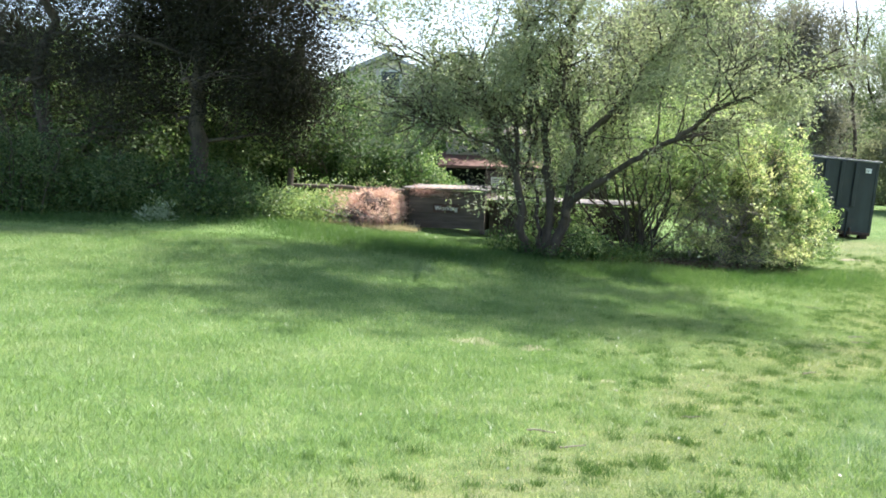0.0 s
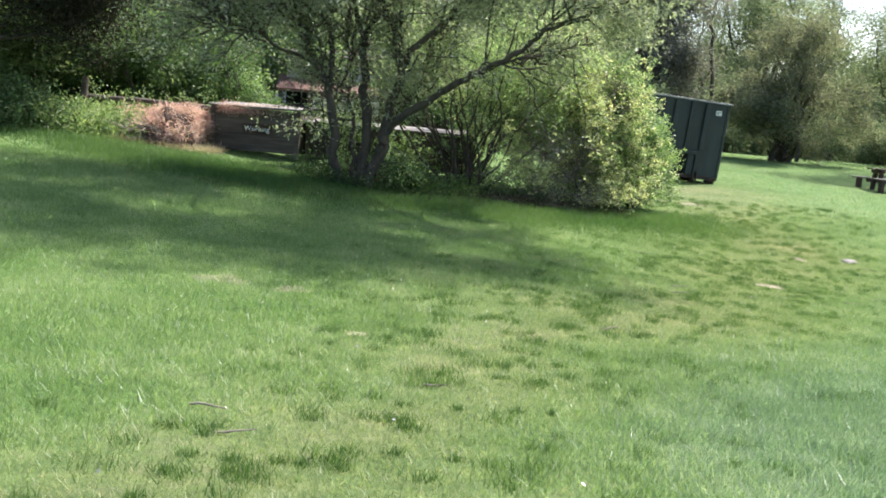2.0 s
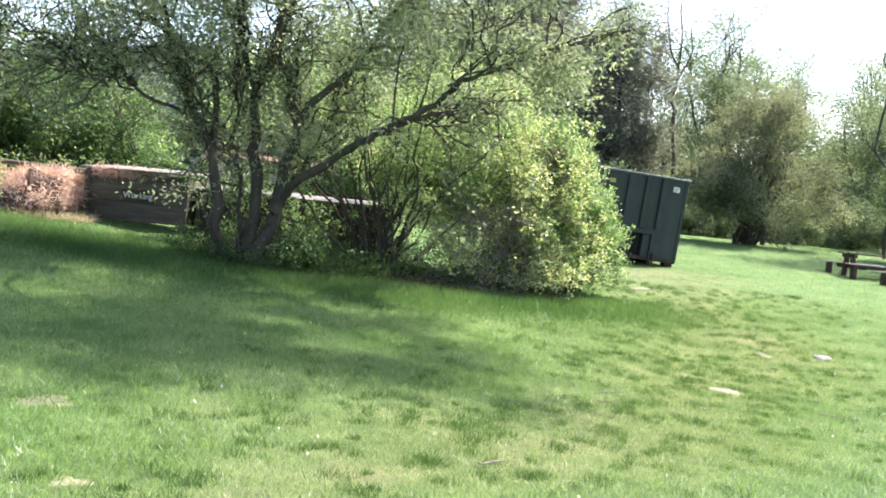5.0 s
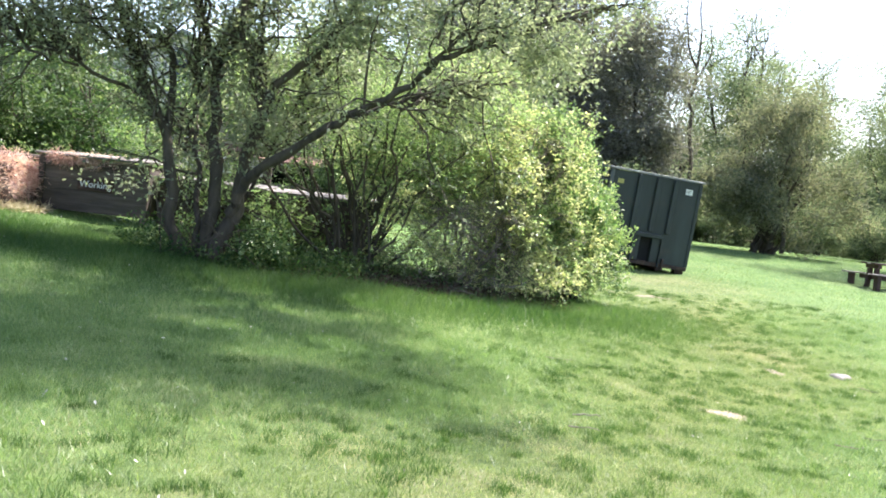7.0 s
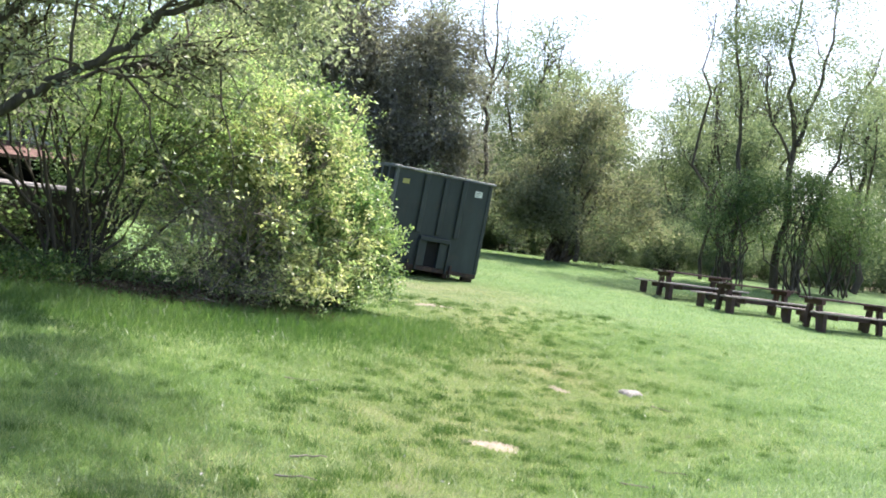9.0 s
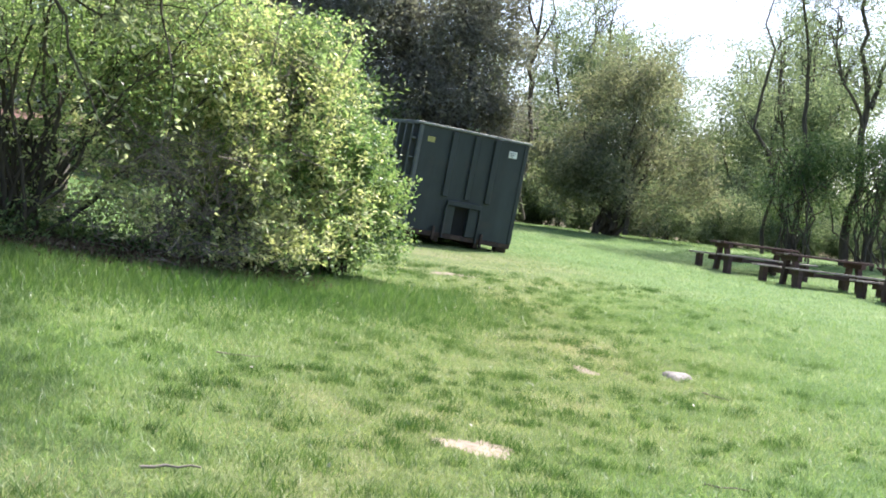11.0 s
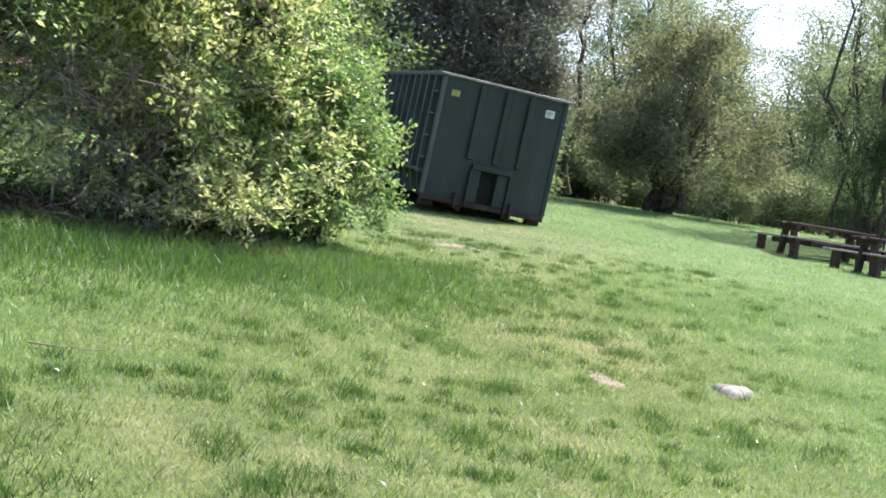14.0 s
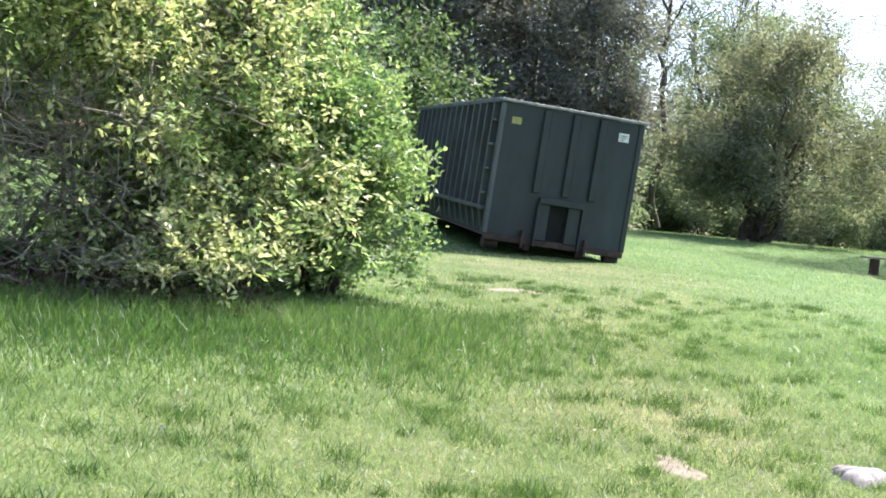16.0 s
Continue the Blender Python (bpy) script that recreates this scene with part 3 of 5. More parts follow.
def compost_bin(x, y, z, w, h, turn, words, size, lid_label, back=1.5):
    ob = thing("compost_bin", "weathered grey plank compost bin with a lettered sign", "compost bin", (x, y, z), "compost bins", turn=turn)
    n = 5
    for k in range(n):
        boxes("front_board", WOOD, ob, (0.06, w - 0.06, 0.02, 0.06, h * k / n + 0.0005, h * (k + 1) / n - 0.0005), bevel=0.006)
    boxes("liner", BRUSH, ob, (0.05, w - 0.05, 0.064, 0.075, 0.0, h - 0.02), bevel=0, label="dark compost behind the boards")
    for sx in (0.0, w - 0.04):
        for k in range(n):
            boxes("side_board", WOOD, ob, (sx, sx + 0.04, 0.1, back, h * k / n + 0.0005, h * (k + 1) / n - 0.0005), bevel=0.004)
    for px_ in (-0.02, w - 0.08):
        boxes("post", WOOD, ob, (px_, px_ + 0.10, -0.02, 0.08, -0.1, h + 0.02))
    m = Matrix.Translation((0, 0, h + 0.03)) @ pose(0, 0, 0, 2.5, 0, 0)
    for k in range(6):
        boxes("lid_board", LID, ob, (-0.06 + (w + 0.12) / 6 * k + 0.004, -0.06 + (w + 0.12) / 6 * (k + 1) - 0.004, -0.12, back, 0.0, 0.035), m=m, label=lid_label)
    boxes("sign_board", BRUSH, ob, (w * 0.36, w * 0.36 + 0.62, -0.015, 0.015, h * 0.42, h * 0.42 + 0.20), label="small dark sign board")
    text_part(words, size, WHITE, ob, Matrix.Translation((w * 0.36 + 0.31, -0.02, h * 0.42 + 0.10)) @ pose(0, 0, 0, 90, 0, 0))
    return ob


compost_bin(-0.95, 24.95, 0.40, 1.86, 0.86, -14, "Working", 0.15, "grey weathered lid board")
compost_bin(1.02, 24.85, 0.26, 1.7, 0.78, -4, "Full", 0.15, "grey weathered lid board")


compost_bin(2.85, 24.95, 0.22, 1.7, 0.80, -2, "Full", 0.15, "grey weathered lid board")


def notice_rack():
    ob = thing("notice_rack", "weathered timber rack with three framed white notices", "notice board", (0.95, 26.9, 0.5), turn=-6)
    boxes("rail", WOOD, ob, (0, 1.75, 0, 0.05, 0.70, 0.76), (0, 1.75, 0, 0.05, 1.18, 1.26))
    for x in (0, 0.85, 1.70):
        boxes("post", WOOD, ob, (x, x + 0.07, 0.055, 0.12, -0.35, 1.26))
    for k in range(3):
        x = 0.10 + 0.56 * k
        boxes("frame", WOOD, ob, (x, x + 0.46, -0.03, -0.005, 0.78, 1.16))
        boxes("notice", WHITE, ob, (x + 0.05, x + 0.41, -0.04, -0.032, 0.82, 1.12), label="white paper notice", bevel=0)
        for j in range(5):
            boxes("print_bar", WOOD, ob, (x + 0.09, x + 0.36 - 0.03 * (j % 2), -0.044, -0.0405, 0.86 + 0.048 * j, 0.875 + 0.048 * j), bevel=0)


notice_rack()


def fence():
    ob = thing("fence", "old grey split-rail fence behind the weeds", "fence", (0, 0, 0))
    for x, y, tilt in ((-3.87, 26.6, 3), (1.25, 26.6, -2)):
        bm = bmesh.new()
        bmesh.ops.create_cone(bm, cap_ends=True, segments=10, radius1=0.085, radius2=0.075, depth=1.35)
        z = land1(x, y)
        bmesh.ops.transform(bm, matrix=pose(x, y, z + 0.33, 0, tilt, 0), verts=bm.verts)
        part("post", bm, WOOD, ob)
    rng = np.random.default_rng(5)
    for z in (0.78,):
        for a, b in (((-3.9, 26.75), (1.2, 26.45)),):
            p = Pile()
            tube(p, curve_between(rng, (*a, land1(*a) + z - 0.2), (*b, land1(*b) + z), 9, 0.012), np.full(9, 0.055), 7)
            child("rail", p.mesh("rail", WOOD, True), ob)


fence()


def brush_pile():
    rng = np.random.default_rng(11)
    x0, y0 = -1.75, 25.0
    z0 = land1(x0, y0)
    ob = thing("brush_pile", "heap of reddish-brown dead pine straw and brush", "brush pile", (x0, y0, z0))
    bm = bmesh.new()
    bmesh.ops.create_icosphere(bm, subdivisions=4, radius=1.0)
    for v in bm.verts:
        v.co.x *= 0.72
        v.co.y *= 0.8
        v.co.z = v.co.z * 0.62 + 0.05
        v.co += v.co.normalized() * 0.26 * noise.noise(v.co * 2.6)
    part("core", bm, BRUSH, ob)
    c = in_lumps(rng, [(0, 0, 0.14, 0.74, 0.8, 0.58), (0.34, -0.1, 0.36, 0.40, 0.5, 0.34), (-0.42, -0.2, 0.18, 0.55, 0.5, 0.3), (0.1, -0.5, 0.1, 0.5, 0.45, 0.25), (-0.95, 0.35, 0.42, 0.65, 0.35, 0.24), (0.45, 0.1, 0.40, 0.32, 0.4, 0.3)], 2200, 0.15, 0.25)
    p = Pile()
    leaves(p, rng, c[c[:, 2] > 0.05 + 0.25 * rng.uniform(0, 1, len(c))], 22, 0.06, 0.14, 0.014, 0.4)
    child("straw", p.mesh("straw", STRAW), ob, "", "stuff")
    s = Pile()
    for _ in range(60):
        a = np.array([rng.uniform(-0.9, 0.5), rng.uniform(-0.9, -0.2), rng.uniform(0.02, 0.4)])
        b = a + np.array([rng.uniform(-0.5, 0.3), rng.uniform(-0.3, 0.1), rng.uniform(-0.2, 0.3)])
        b[2] = max(b[2], 0.03)
        tube(s, curve_between(rng, a, b, 4, 0.1), (0.012, 0.01, 0.008, 0.004), 4)
    child("brushwood", s.mesh("brushwood", DEAD), ob, "pale bare sticks", "stuff")
    # dry debris strewn on the ground before the heap
    w = Pile()
    g = np.stack([rng.uniform(-2.7, -0.7, 900), 24.35 + 0.22 * rng.normal(0, 1, 900)], 1)
    leaves(w, rng, np.stack([g[:, 0], g[:, 1], land(g[:, 0], g[:, 1]) + 0.03], 1), 5, (0.05, 0.05, 0.012), 0.14, 0.012)
    tagged(new("dry_debris", w.mesh("dry_debris", CREAM_STRAW)), "pale dry grass clippings strewn before the brush pile", "litter", kind="stuff")
    # straw hanging on the bin's lid
    q = Pile()
    d = np.stack([rng.uniform(-0.75, 0.55, 170), 24.74 + 0.07 * rng.uniform(-1, 1, 170), rng.uniform(1.21, 1.30, 170)], 1)
    leaves(q, rng, d, 16, 0.035, 0.10, 0.008, 0.5)
    tagged(new("straw_clump", q.mesh("straw_clump", STRAW)), "reddish dead straw draped over the bin lid", "straw", kind="stuff")


brush_pile()


# ---- buildings behind ----
def house():
    ob = thing("house", "pale house with a grey gabled roof behind trees", "house", (-3.3, 60, 0.8))
    boxes("wall", SIDING, ob, (-5, 5, 0, 8, 0, 4.9), bevel=0)
    bm = bmesh.new()
    v = [bm.verts.new(p) for p in ((-5.6, -0.4, 4.7), (0, -0.4, 7.2), (5.6, -0.4, 4.7), (-5.6, 8.4, 4.7), (0, 8.4, 7.2), (5.6, 8.4, 4.7), (-5.6, -0.4, 4.9), (0, -0.4, 7.42), (5.6, -0.4, 4.9), (-5.6, 8.4, 4.9), (0, 8.4, 7.42), (5.6, 8.4, 4.9))]
    for f in ((6, 7, 10, 9), (7, 8, 11, 10), (0, 3, 4, 1), (1, 4, 5, 2), (0, 1, 7, 6), (1, 2, 8, 7), (3, 9, 10, 4), (4, 10, 11, 5), (0, 6, 9, 3), (2, 5, 11, 8)):
        bm.faces.new([v[i] for i in f])
    part("roof", bm, ROOF, ob)
    bm = bmesh.new()
    v = [bm.verts.new(p) for p in ((-5, 0.0, 4.9), (5, 0.0, 4.9), (0, 0.0, 7.15), (-5, 0.2, 4.9), (5, 0.2, 4.9), (0, 0.2, 7.15))]
    for f in ((0, 1, 2), (3, 5, 4), (0, 2, 5, 3), (1, 4, 5, 2)):
        bm.faces.new([v[i] for i in f])
    part("gable", bm, SIDING, ob)
    boxes("chimney", WOOD, ob, (-5.3, -4.8, 2.0, 2.6, 4.6, 8.4), bevel=0.02, label="brown brick chimney")
    for x, z in ((-2.6, 2.6), (1.4, 2.6), (-0.4, 5.0)):
        w = boxes("window", WHITE, ob, (x, x + 1.2, -0.05, -0.003, z, z + 1.5), label="white framed window")
        boxes("pane", GLASS, w, (x + 0.1, x + 1.1, -0.062, -0.052, z + 0.1, z + 1.4), bevel=0)


def cottage():
    ob = thing("cottage", "pinkish cottage with a red-brown porch roof and white windows", "cottage", (-0.5, 42, 0.7))
    boxes("wall", SIDING, ob, (0.5, 6.5, 1.6, 6, 0, 2.55), bevel=0)
    bm = bmesh.new()
    box_bm(bm, 0.2, 7.0, -0.2, 2.0, 1.25, 1.35)
    for v in bm.verts:
        if v.co.y > 1:
            v.co.z += 0.55
    part("porch_roof", bm, REDROOF, ob, "red-brown porch roof")
    # Porch shade painted as a black panel before the wall.
    boxes("porch_shade_panel", BLACK, ob, (0.52, 6.4, 1.55, 1.597, 0, 1.3), bevel=0, label="black panel standing for porch shade")
    for x in (0.3, 2.4, 4.5, 6.6):
        boxes("porch_post", WOOD, ob, (x, x + 0.12, -0.05, 0.07, -0.2, 1.25))
    boxes("porch_rail", LID, ob, (0.43, 6.6, -0.03, 0.03, 0.55, 0.63))
    for x in (1.55, 2.15, 2.75):
        w = boxes("window", WHITE, ob, (x, x + 0.45, 1.54, 1.595, 1.85, 2.45), label="white framed window")
        boxes("pane", GLASS, w, (x + 0.06, x + 0.39, 1.525, 1.538, 1.91, 2.39), bevel=0)
    bm = bmesh.new()
    box_bm(bm, 0.3, 6.8, 1.3, 6.3, 2.57, 2.67)
    for v in bm.verts:
        if 3.7 < v.co.y:
            v.co.z += 0.9
    part("roof", bm, WOOD, ob)


house()
cottage()

# ---- island: forked tree, shrubs ----
tree_base = (2.05, 22.1, land1(2.05, 22.1) - 0.05)
plant("forked_tree", "old multi-stemmed tree with sparse grey-green spring leaves", "tree", tree_base,
      [([(-0.12, 0, 0), (-0.34, 0, 0.2), (-0.47, 0, 1.0), (-0.68, 0, 1.75), (-1.03, -0.1, 2.54), (-1.3, -0.2, 3.1), (-1.6, -0.3, 4.2)], 0.115, 0.025),
       ([(-0.62, 0, 1.6), (-0.65, 0.1, 2.5), (-0.74, 0.1, 3.0), (-0.95, 0, 3.2), (-1.75, -0.1, 3.75), (-2.35, -0.2, 3.8), (-3.2, -0.3, 4.1)], 0.06, 0.02),
       ([(0.0, 0.08, 0), (0.02, 0.1, 0.6), (0.04, 0.1, 1.7), (-0.1, 0.2, 2.8), (0.22, 0.2, 3.7), (0.46, 0.3, 4.5), (0.3, 0.2, 5.8)], 0.115, 0.025),
       ([(-0.05, 0.15, 2.6), (-0.35, 0.3, 3.5), (-0.45, 0.4, 5.0)], 0.055, 0.02),
       ([(0.12, 0.0, 0), (0.24, 0.0, 0.5), (0.46, 0.0, 1.4), (0.65, -0.05, 2.4), (0.52, -0.1, 2.75), (0.3, -0.2, 3.2), (0.25, -0.3, 4.6)], 0.12, 0.025),
       ([(0.64, -0.05, 2.35), (0.78, -0.1, 2.7), (1.15, -0.2, 3.0), (1.75, -0.4, 3.7), (2.3, -0.6, 4.5), (2.6, -0.8, 5.6)], 0.075, 0.02),
       ([(0.3, -0.05, 0.75), (0.5, -0.2, 1.25), (1.2, -0.6, 1.8), (1.83, -1.0, 2.3), (2.45, -1.5, 2.65), (3.0, -1.9, 3.15), (3.6, -2.2, 3.4), (4.8, -2.4, 3.9)], 0.085, 0.02),
       ([(1.83, -1.0, 2.3), (2.6, -0.8, 2.6), (3.4, -0.6, 2.7)], 0.03, 0.01),
       ([(-0.9, -0.05, 2.2), (-1.8, -0.6, 2.6), (-2.8, -1.0, 2.9)], 0.035, 0.012),
       ([(-0.05, 0.1, 0.1), (-0.16, 0.2, 0.9), (-0.3, 0.3, 2.0), (-0.25, 0.5, 3.4)], 0.05, 0.012),
       ([(0.25, 0.15, 0.1), (0.5, 0.4, 1.0), (0.95, 0.5, 2.1), (1.5, 0.4, 3.2)], 0.045, 0.012),
       # Two limbs up to the unseen canopy that is added for its shadow.
       ([(0.25, -0.3, 4.6), (1.2, -1.8, 6.4), (2.8, -3.2, 7.0), (4.8, -3.4, 7.0)], 0.043, 0.015),
       ([(0.3, 0.2, 5.8), (-0.6, -1.2, 6.3), (-1.4, -2.6, 6.8)], 0.043, 0.015)],
      # Lumps from z 7 up: canopy out of view, added to shade the lawn.
      [(-1.8, -0.4, 3.9, 1.4, 1.5, 1.1), (0.2, -0.4, 5.6, 2.3, 2.3, 1.7), (-2.8, -0.6, 5.0, 1.3, 1.5, 1.2), (2.8, -1.2, 5.6, 1.6, 1.6, 1.3), (0.4, -2.4, 8.0, 3.4, 3.2, 1.4), (3.6, -3.0, 8.0, 3.2, 3.0, 1.3), (6.2, -3.6, 7.4, 2.2, 2.4, 1.0), (4.6, -4.0, 8.0, 2.2, 2.2, 1.0), (3.6, -3.4, 8.3, 3.4, 3.0, 1.2), (1.0, -4.0, 8.3, 3.0, 2.6, 1.1), (-2.6, -1.0, 7.0, 2.4, 2.6, 1.2), (2.4, -0.8, 4.3, 2.2, 2.0, 1.5), (3.7, -1.6, 3.9, 1.2, 1.2, 0.8), (1.0, 0.6, 3.2, 2.2, 1.2, 0.9), (0.2, 0.3, 2.0, 0.8, 0.5, 0.8), (-2.2, -0.8, 3.5, 1.0, 1.0, 0.7), (6.2, -3.4, 7.4, 2.2, 2.2, 1.0), (3.6, -2.8, 7.8, 3.0, 2.6, 1.2), (0.4, -2.2, 7.8, 3.2, 2.8, 1.3), (5.0, -2.4, 7.2, 2.4, 2.2, 1.1)],
      WILLOW, 1, 17500, 11, 0.085, (0.085, 0.036), 0.0045, 0.75, 2, 30, 0.75, droop=0.3, gaps=0.27, sub=6, bough=0.2, side=300, along=2900)

sh = (4.3, 23.7)
rng0 = np.random.default_rng(21)
stems = []
for k in range(34):
    a, r = rng0.uniform(0, 2 * math.pi), rng0.uniform(0.9, 2.8)
    top = rng0.uniform(1.9, 3.6)
    foot = 0.16 * rng0.normal(), 0.14 * rng0.normal()
    stems.append(([(*foot, 0), (foot[0] + 0.42 * r * math.cos(a), foot[1] + 0.36 * r * math.sin(a), top * 0.42), (0.8 * r * math.cos(a), 0.75 * r * math.sin(a), top * 0.78), (1.05 * r * math.cos(a), r * math.sin(a), top)], rng0.uniform(0.018, 0.034), 0.007))
plant("vase_shrub", "multi-stemmed shrub with many thin dark stems and green leaves", "shrub", (*sh, land1(*sh) - 0.03), stems,
      [(0.2, 0, 3.0, 1.9, 1.7, 1.2), (1.0, 0.2, 2.4, 1.6, 1.4, 1.2), (-0.8, 0.6, 3.0, 1.5, 1.4, 1.0)], SHRUB, 2, 3000, 13, 0.09, (0.062, 0.029), 0.005, 0.55, 1, 20, 0.5, sub=8, bough=0.24, gaps=0.28)

bu = (6.75, 24.45)
stems = []
for k in range(46):
    a, r = rng0.uniform(0, 2 * math.pi), rng0.uniform(0.7, 1.9)
    top = rng0.uniform(0.6, 3.4)
    stems.append(([(rng0.uniform(-1.1, 0.8), rng0.uniform(-0.6, 0.6), 0), (0.6 * r * math.cos(a), 0.55 * r * math.sin(a), top * 0.65), (r * math.cos(a), r * math.sin(a), top)], 0.022, 0.006))
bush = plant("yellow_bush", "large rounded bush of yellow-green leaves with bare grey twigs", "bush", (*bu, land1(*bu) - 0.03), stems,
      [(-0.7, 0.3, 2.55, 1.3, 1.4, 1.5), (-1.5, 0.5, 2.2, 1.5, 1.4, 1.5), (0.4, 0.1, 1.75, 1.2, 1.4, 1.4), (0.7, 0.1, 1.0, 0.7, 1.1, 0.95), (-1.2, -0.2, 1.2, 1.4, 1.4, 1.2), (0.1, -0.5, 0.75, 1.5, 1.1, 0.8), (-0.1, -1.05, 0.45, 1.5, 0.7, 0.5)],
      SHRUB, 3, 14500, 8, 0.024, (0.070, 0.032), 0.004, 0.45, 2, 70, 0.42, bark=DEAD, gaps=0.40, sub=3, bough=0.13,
      # Share of yellow leaves grows towards the front, painting sunlight on that face.
      second=(YELLOW, lambda e: np.clip(0.44 - 0.16 * e[:, 1] - 0.02 * (e[:, 2] - 1.4) - 0.02 * e[:, 0] + 0.22 * np.sin(3.1 * e[:, 0] + 2.3 * e[:, 2]) * np.sin(2.2 * e[:, 1] - 1.9 * e[:, 2]), 0.06, 0.85), "yellow leaves, more in front for a sunlit look"))
tangle = Pile()
bush_foot = np.array([*bu, land1(*bu) - 0.03])
for k in range(310):
    a = np.array([6.1 + 0.6 * rng0.normal(), 23.2 + 0.2 * rng0.normal(), 0])
    a[2] = land1(a[0], a[1]) + rng0.uniform(0.05, 1.5)
    b = a + np.array([0.35 * rng0.normal(), 0.15 * rng0.normal(), 0.3 * rng0.normal()])
    b[2] = max(b[2], land1(b[0], b[1]) + 0.02)
    tube(tangle, curve_between(rng0, a, b, 5, 0.2) - bush_foot, np.linspace(0.006, 0.0025, 5), 4)
child("twig_tangle", tangle.mesh("twig_tangle", DEAD), bush, "tangle of bare grey twigs", "stuff")
fb = (8.15, 24.75)
plant("green_shrub", "fresh green leafy shrub at the end of the bush", "shrub", (*fb, land1(*fb) - 0.03),
      [([(0.1 * rng0.normal(), 0.1 * rng0.normal(), 0), (0.3 * rng0.normal(), 0.3 * rng0.normal(), 0.9), (0.45 * rng0.normal(), 0.4 * rng0.normal(), 1.8)], 0.02, 0.006) for _ in range(12)],
      [(-0.2, 0, 1.1, 0.75, 0.9, 1.0), (0.05, 0.1, 0.6, 0.7, 0.8, 0.6), (-0.5, 0.1, 1.9, 0.75, 0.8, 0.9), (-0.15, 0.0, 1.7, 0.6, 0.7, 0.6), (-0.85, 0.3, 2.6, 0.7, 0.8, 0.8), (0.0, 0.3, 1.4, 0.6, 0.8, 0.7)], FRESH, 4, 6200, 9, 0.04, (0.062, 0.040), 0.005, 0.5, 1, 22, 0.28, sub=4, bough=0.12)

ob_ = (1.5, 24.1)
plant("hedge_shrub", "loose green shrub growing close behind the tree", "shrub", (*ob_, land1(*ob_) - 0.03),
      [([(0.2 * rng0.normal(), 0.2 * rng0.normal(), 0), (0.4 * rng0.normal(), 0.3 * rng0.normal(), 1.4), (0.5 * rng0.normal(), 0.4 * rng0.normal(), 2.3)], 0.02, 0.006) for _ in range(14)],
      [(0.1, 0, 1.7, 0.5, 0.5, 0.8), (0.2, 0, 0.8, 0.4, 0.4, 0.4)], SHRUB, 24, 260, 12, 0.08, (0.08, 0.038), 0.006, 0.5, 1, 18, 0.4, sub=5, bough=0.16, gaps=0.3)

sk = (2.05, 22.0)
plant("trunk_suckers", "leafy green suckers round the foot of the tree", "shrub", (*sk, land1(*sk) - 0.03),
      [([(0.35 * rng0.normal(), 0.2 * rng0.normal(), 0), (0.45 * rng0.normal(), 0.25 * rng0.normal(), 0.6), (0.5 * rng0.normal(), 0.3 * rng0.normal(), 1.2)], 0.01, 0.004) for _ in range(18)],
      [(-0.5, 0.3, 0.3, 0.25, 0.25, 0.3), (0.1, 0.3, 0.5, 0.5, 0.2, 0.5), (0.75, 0.2, 0.4, 0.35, 0.3, 0.4)], FRESH, 25, 230, 10, 0.05, (0.075, 0.036), 0.004, 0.5, 1, 10, 0.2, sub=4, bough=0.12)
gb = (-0.75, 31.0)
plant("garden_bush", "low bright green bush behind the bins", "bush", (*gb, land1(*gb) - 0.03),
      [([(0.2 * rng0.normal(), 0.2 * rng0.normal(), 0), (0.5 * rng0.normal(), 0.3 * rng0.normal(), 0.8), (0.6 * rng0.normal(), 0.3 * rng0.normal(), 1.5)], 0.015, 0.005) for _ in range(10)],
      [(0, 0, 1.0, 0.8, 0.7, 0.7), (0.4, 0, 0.6, 0.7, 0.6, 0.5)], FRESH, 27, 700, 10, 0.05, (0.09, 0.05), 0.005, 0.5, 1, 10, 0.25, sub=4, bough=0.14)
# Dark leaves here stand for the shaded lower half of the bushes behind.
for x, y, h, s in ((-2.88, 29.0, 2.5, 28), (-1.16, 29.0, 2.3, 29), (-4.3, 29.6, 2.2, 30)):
    plant("dark_shrub", "dense shrub behind the rail fence, its dark green standing for shade", "shrub", (x, y, land1(x, y) - 0.03),
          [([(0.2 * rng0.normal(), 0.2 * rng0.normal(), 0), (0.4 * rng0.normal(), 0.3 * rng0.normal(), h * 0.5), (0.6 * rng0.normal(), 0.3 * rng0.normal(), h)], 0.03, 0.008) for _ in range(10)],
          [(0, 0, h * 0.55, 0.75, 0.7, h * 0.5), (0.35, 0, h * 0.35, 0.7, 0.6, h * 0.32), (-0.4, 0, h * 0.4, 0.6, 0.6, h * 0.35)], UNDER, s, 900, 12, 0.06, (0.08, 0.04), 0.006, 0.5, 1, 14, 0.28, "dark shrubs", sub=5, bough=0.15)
ys = (3.0, 24.3)
plant("yellow_shrub", "small airy yellow-green shrub in the sunny gap", "shrub", (*ys, land1(*ys) - 0.03),
      [([(0.2 * rng0.normal(), 0.2 * rng0.normal(), 0), (0.5 * rng0.normal(), 0.3 * rng0.normal(), 0.5), (0.7 * rng0.normal(), 0.3 * rng0.normal(), 1.0)], 0.01, 0.004) for _ in range(12)],
      [(-0.2, 0, 0.65, 0.7, 0.5, 0.5), (0.5, 0, 0.55, 0.7, 0.5, 0.4)], SHRUB, 26, 320, 9, 0.04, (0.085, 0.045), 0.004, 0.5, 1, 8, 0.25, sub=4, bough=0.12)

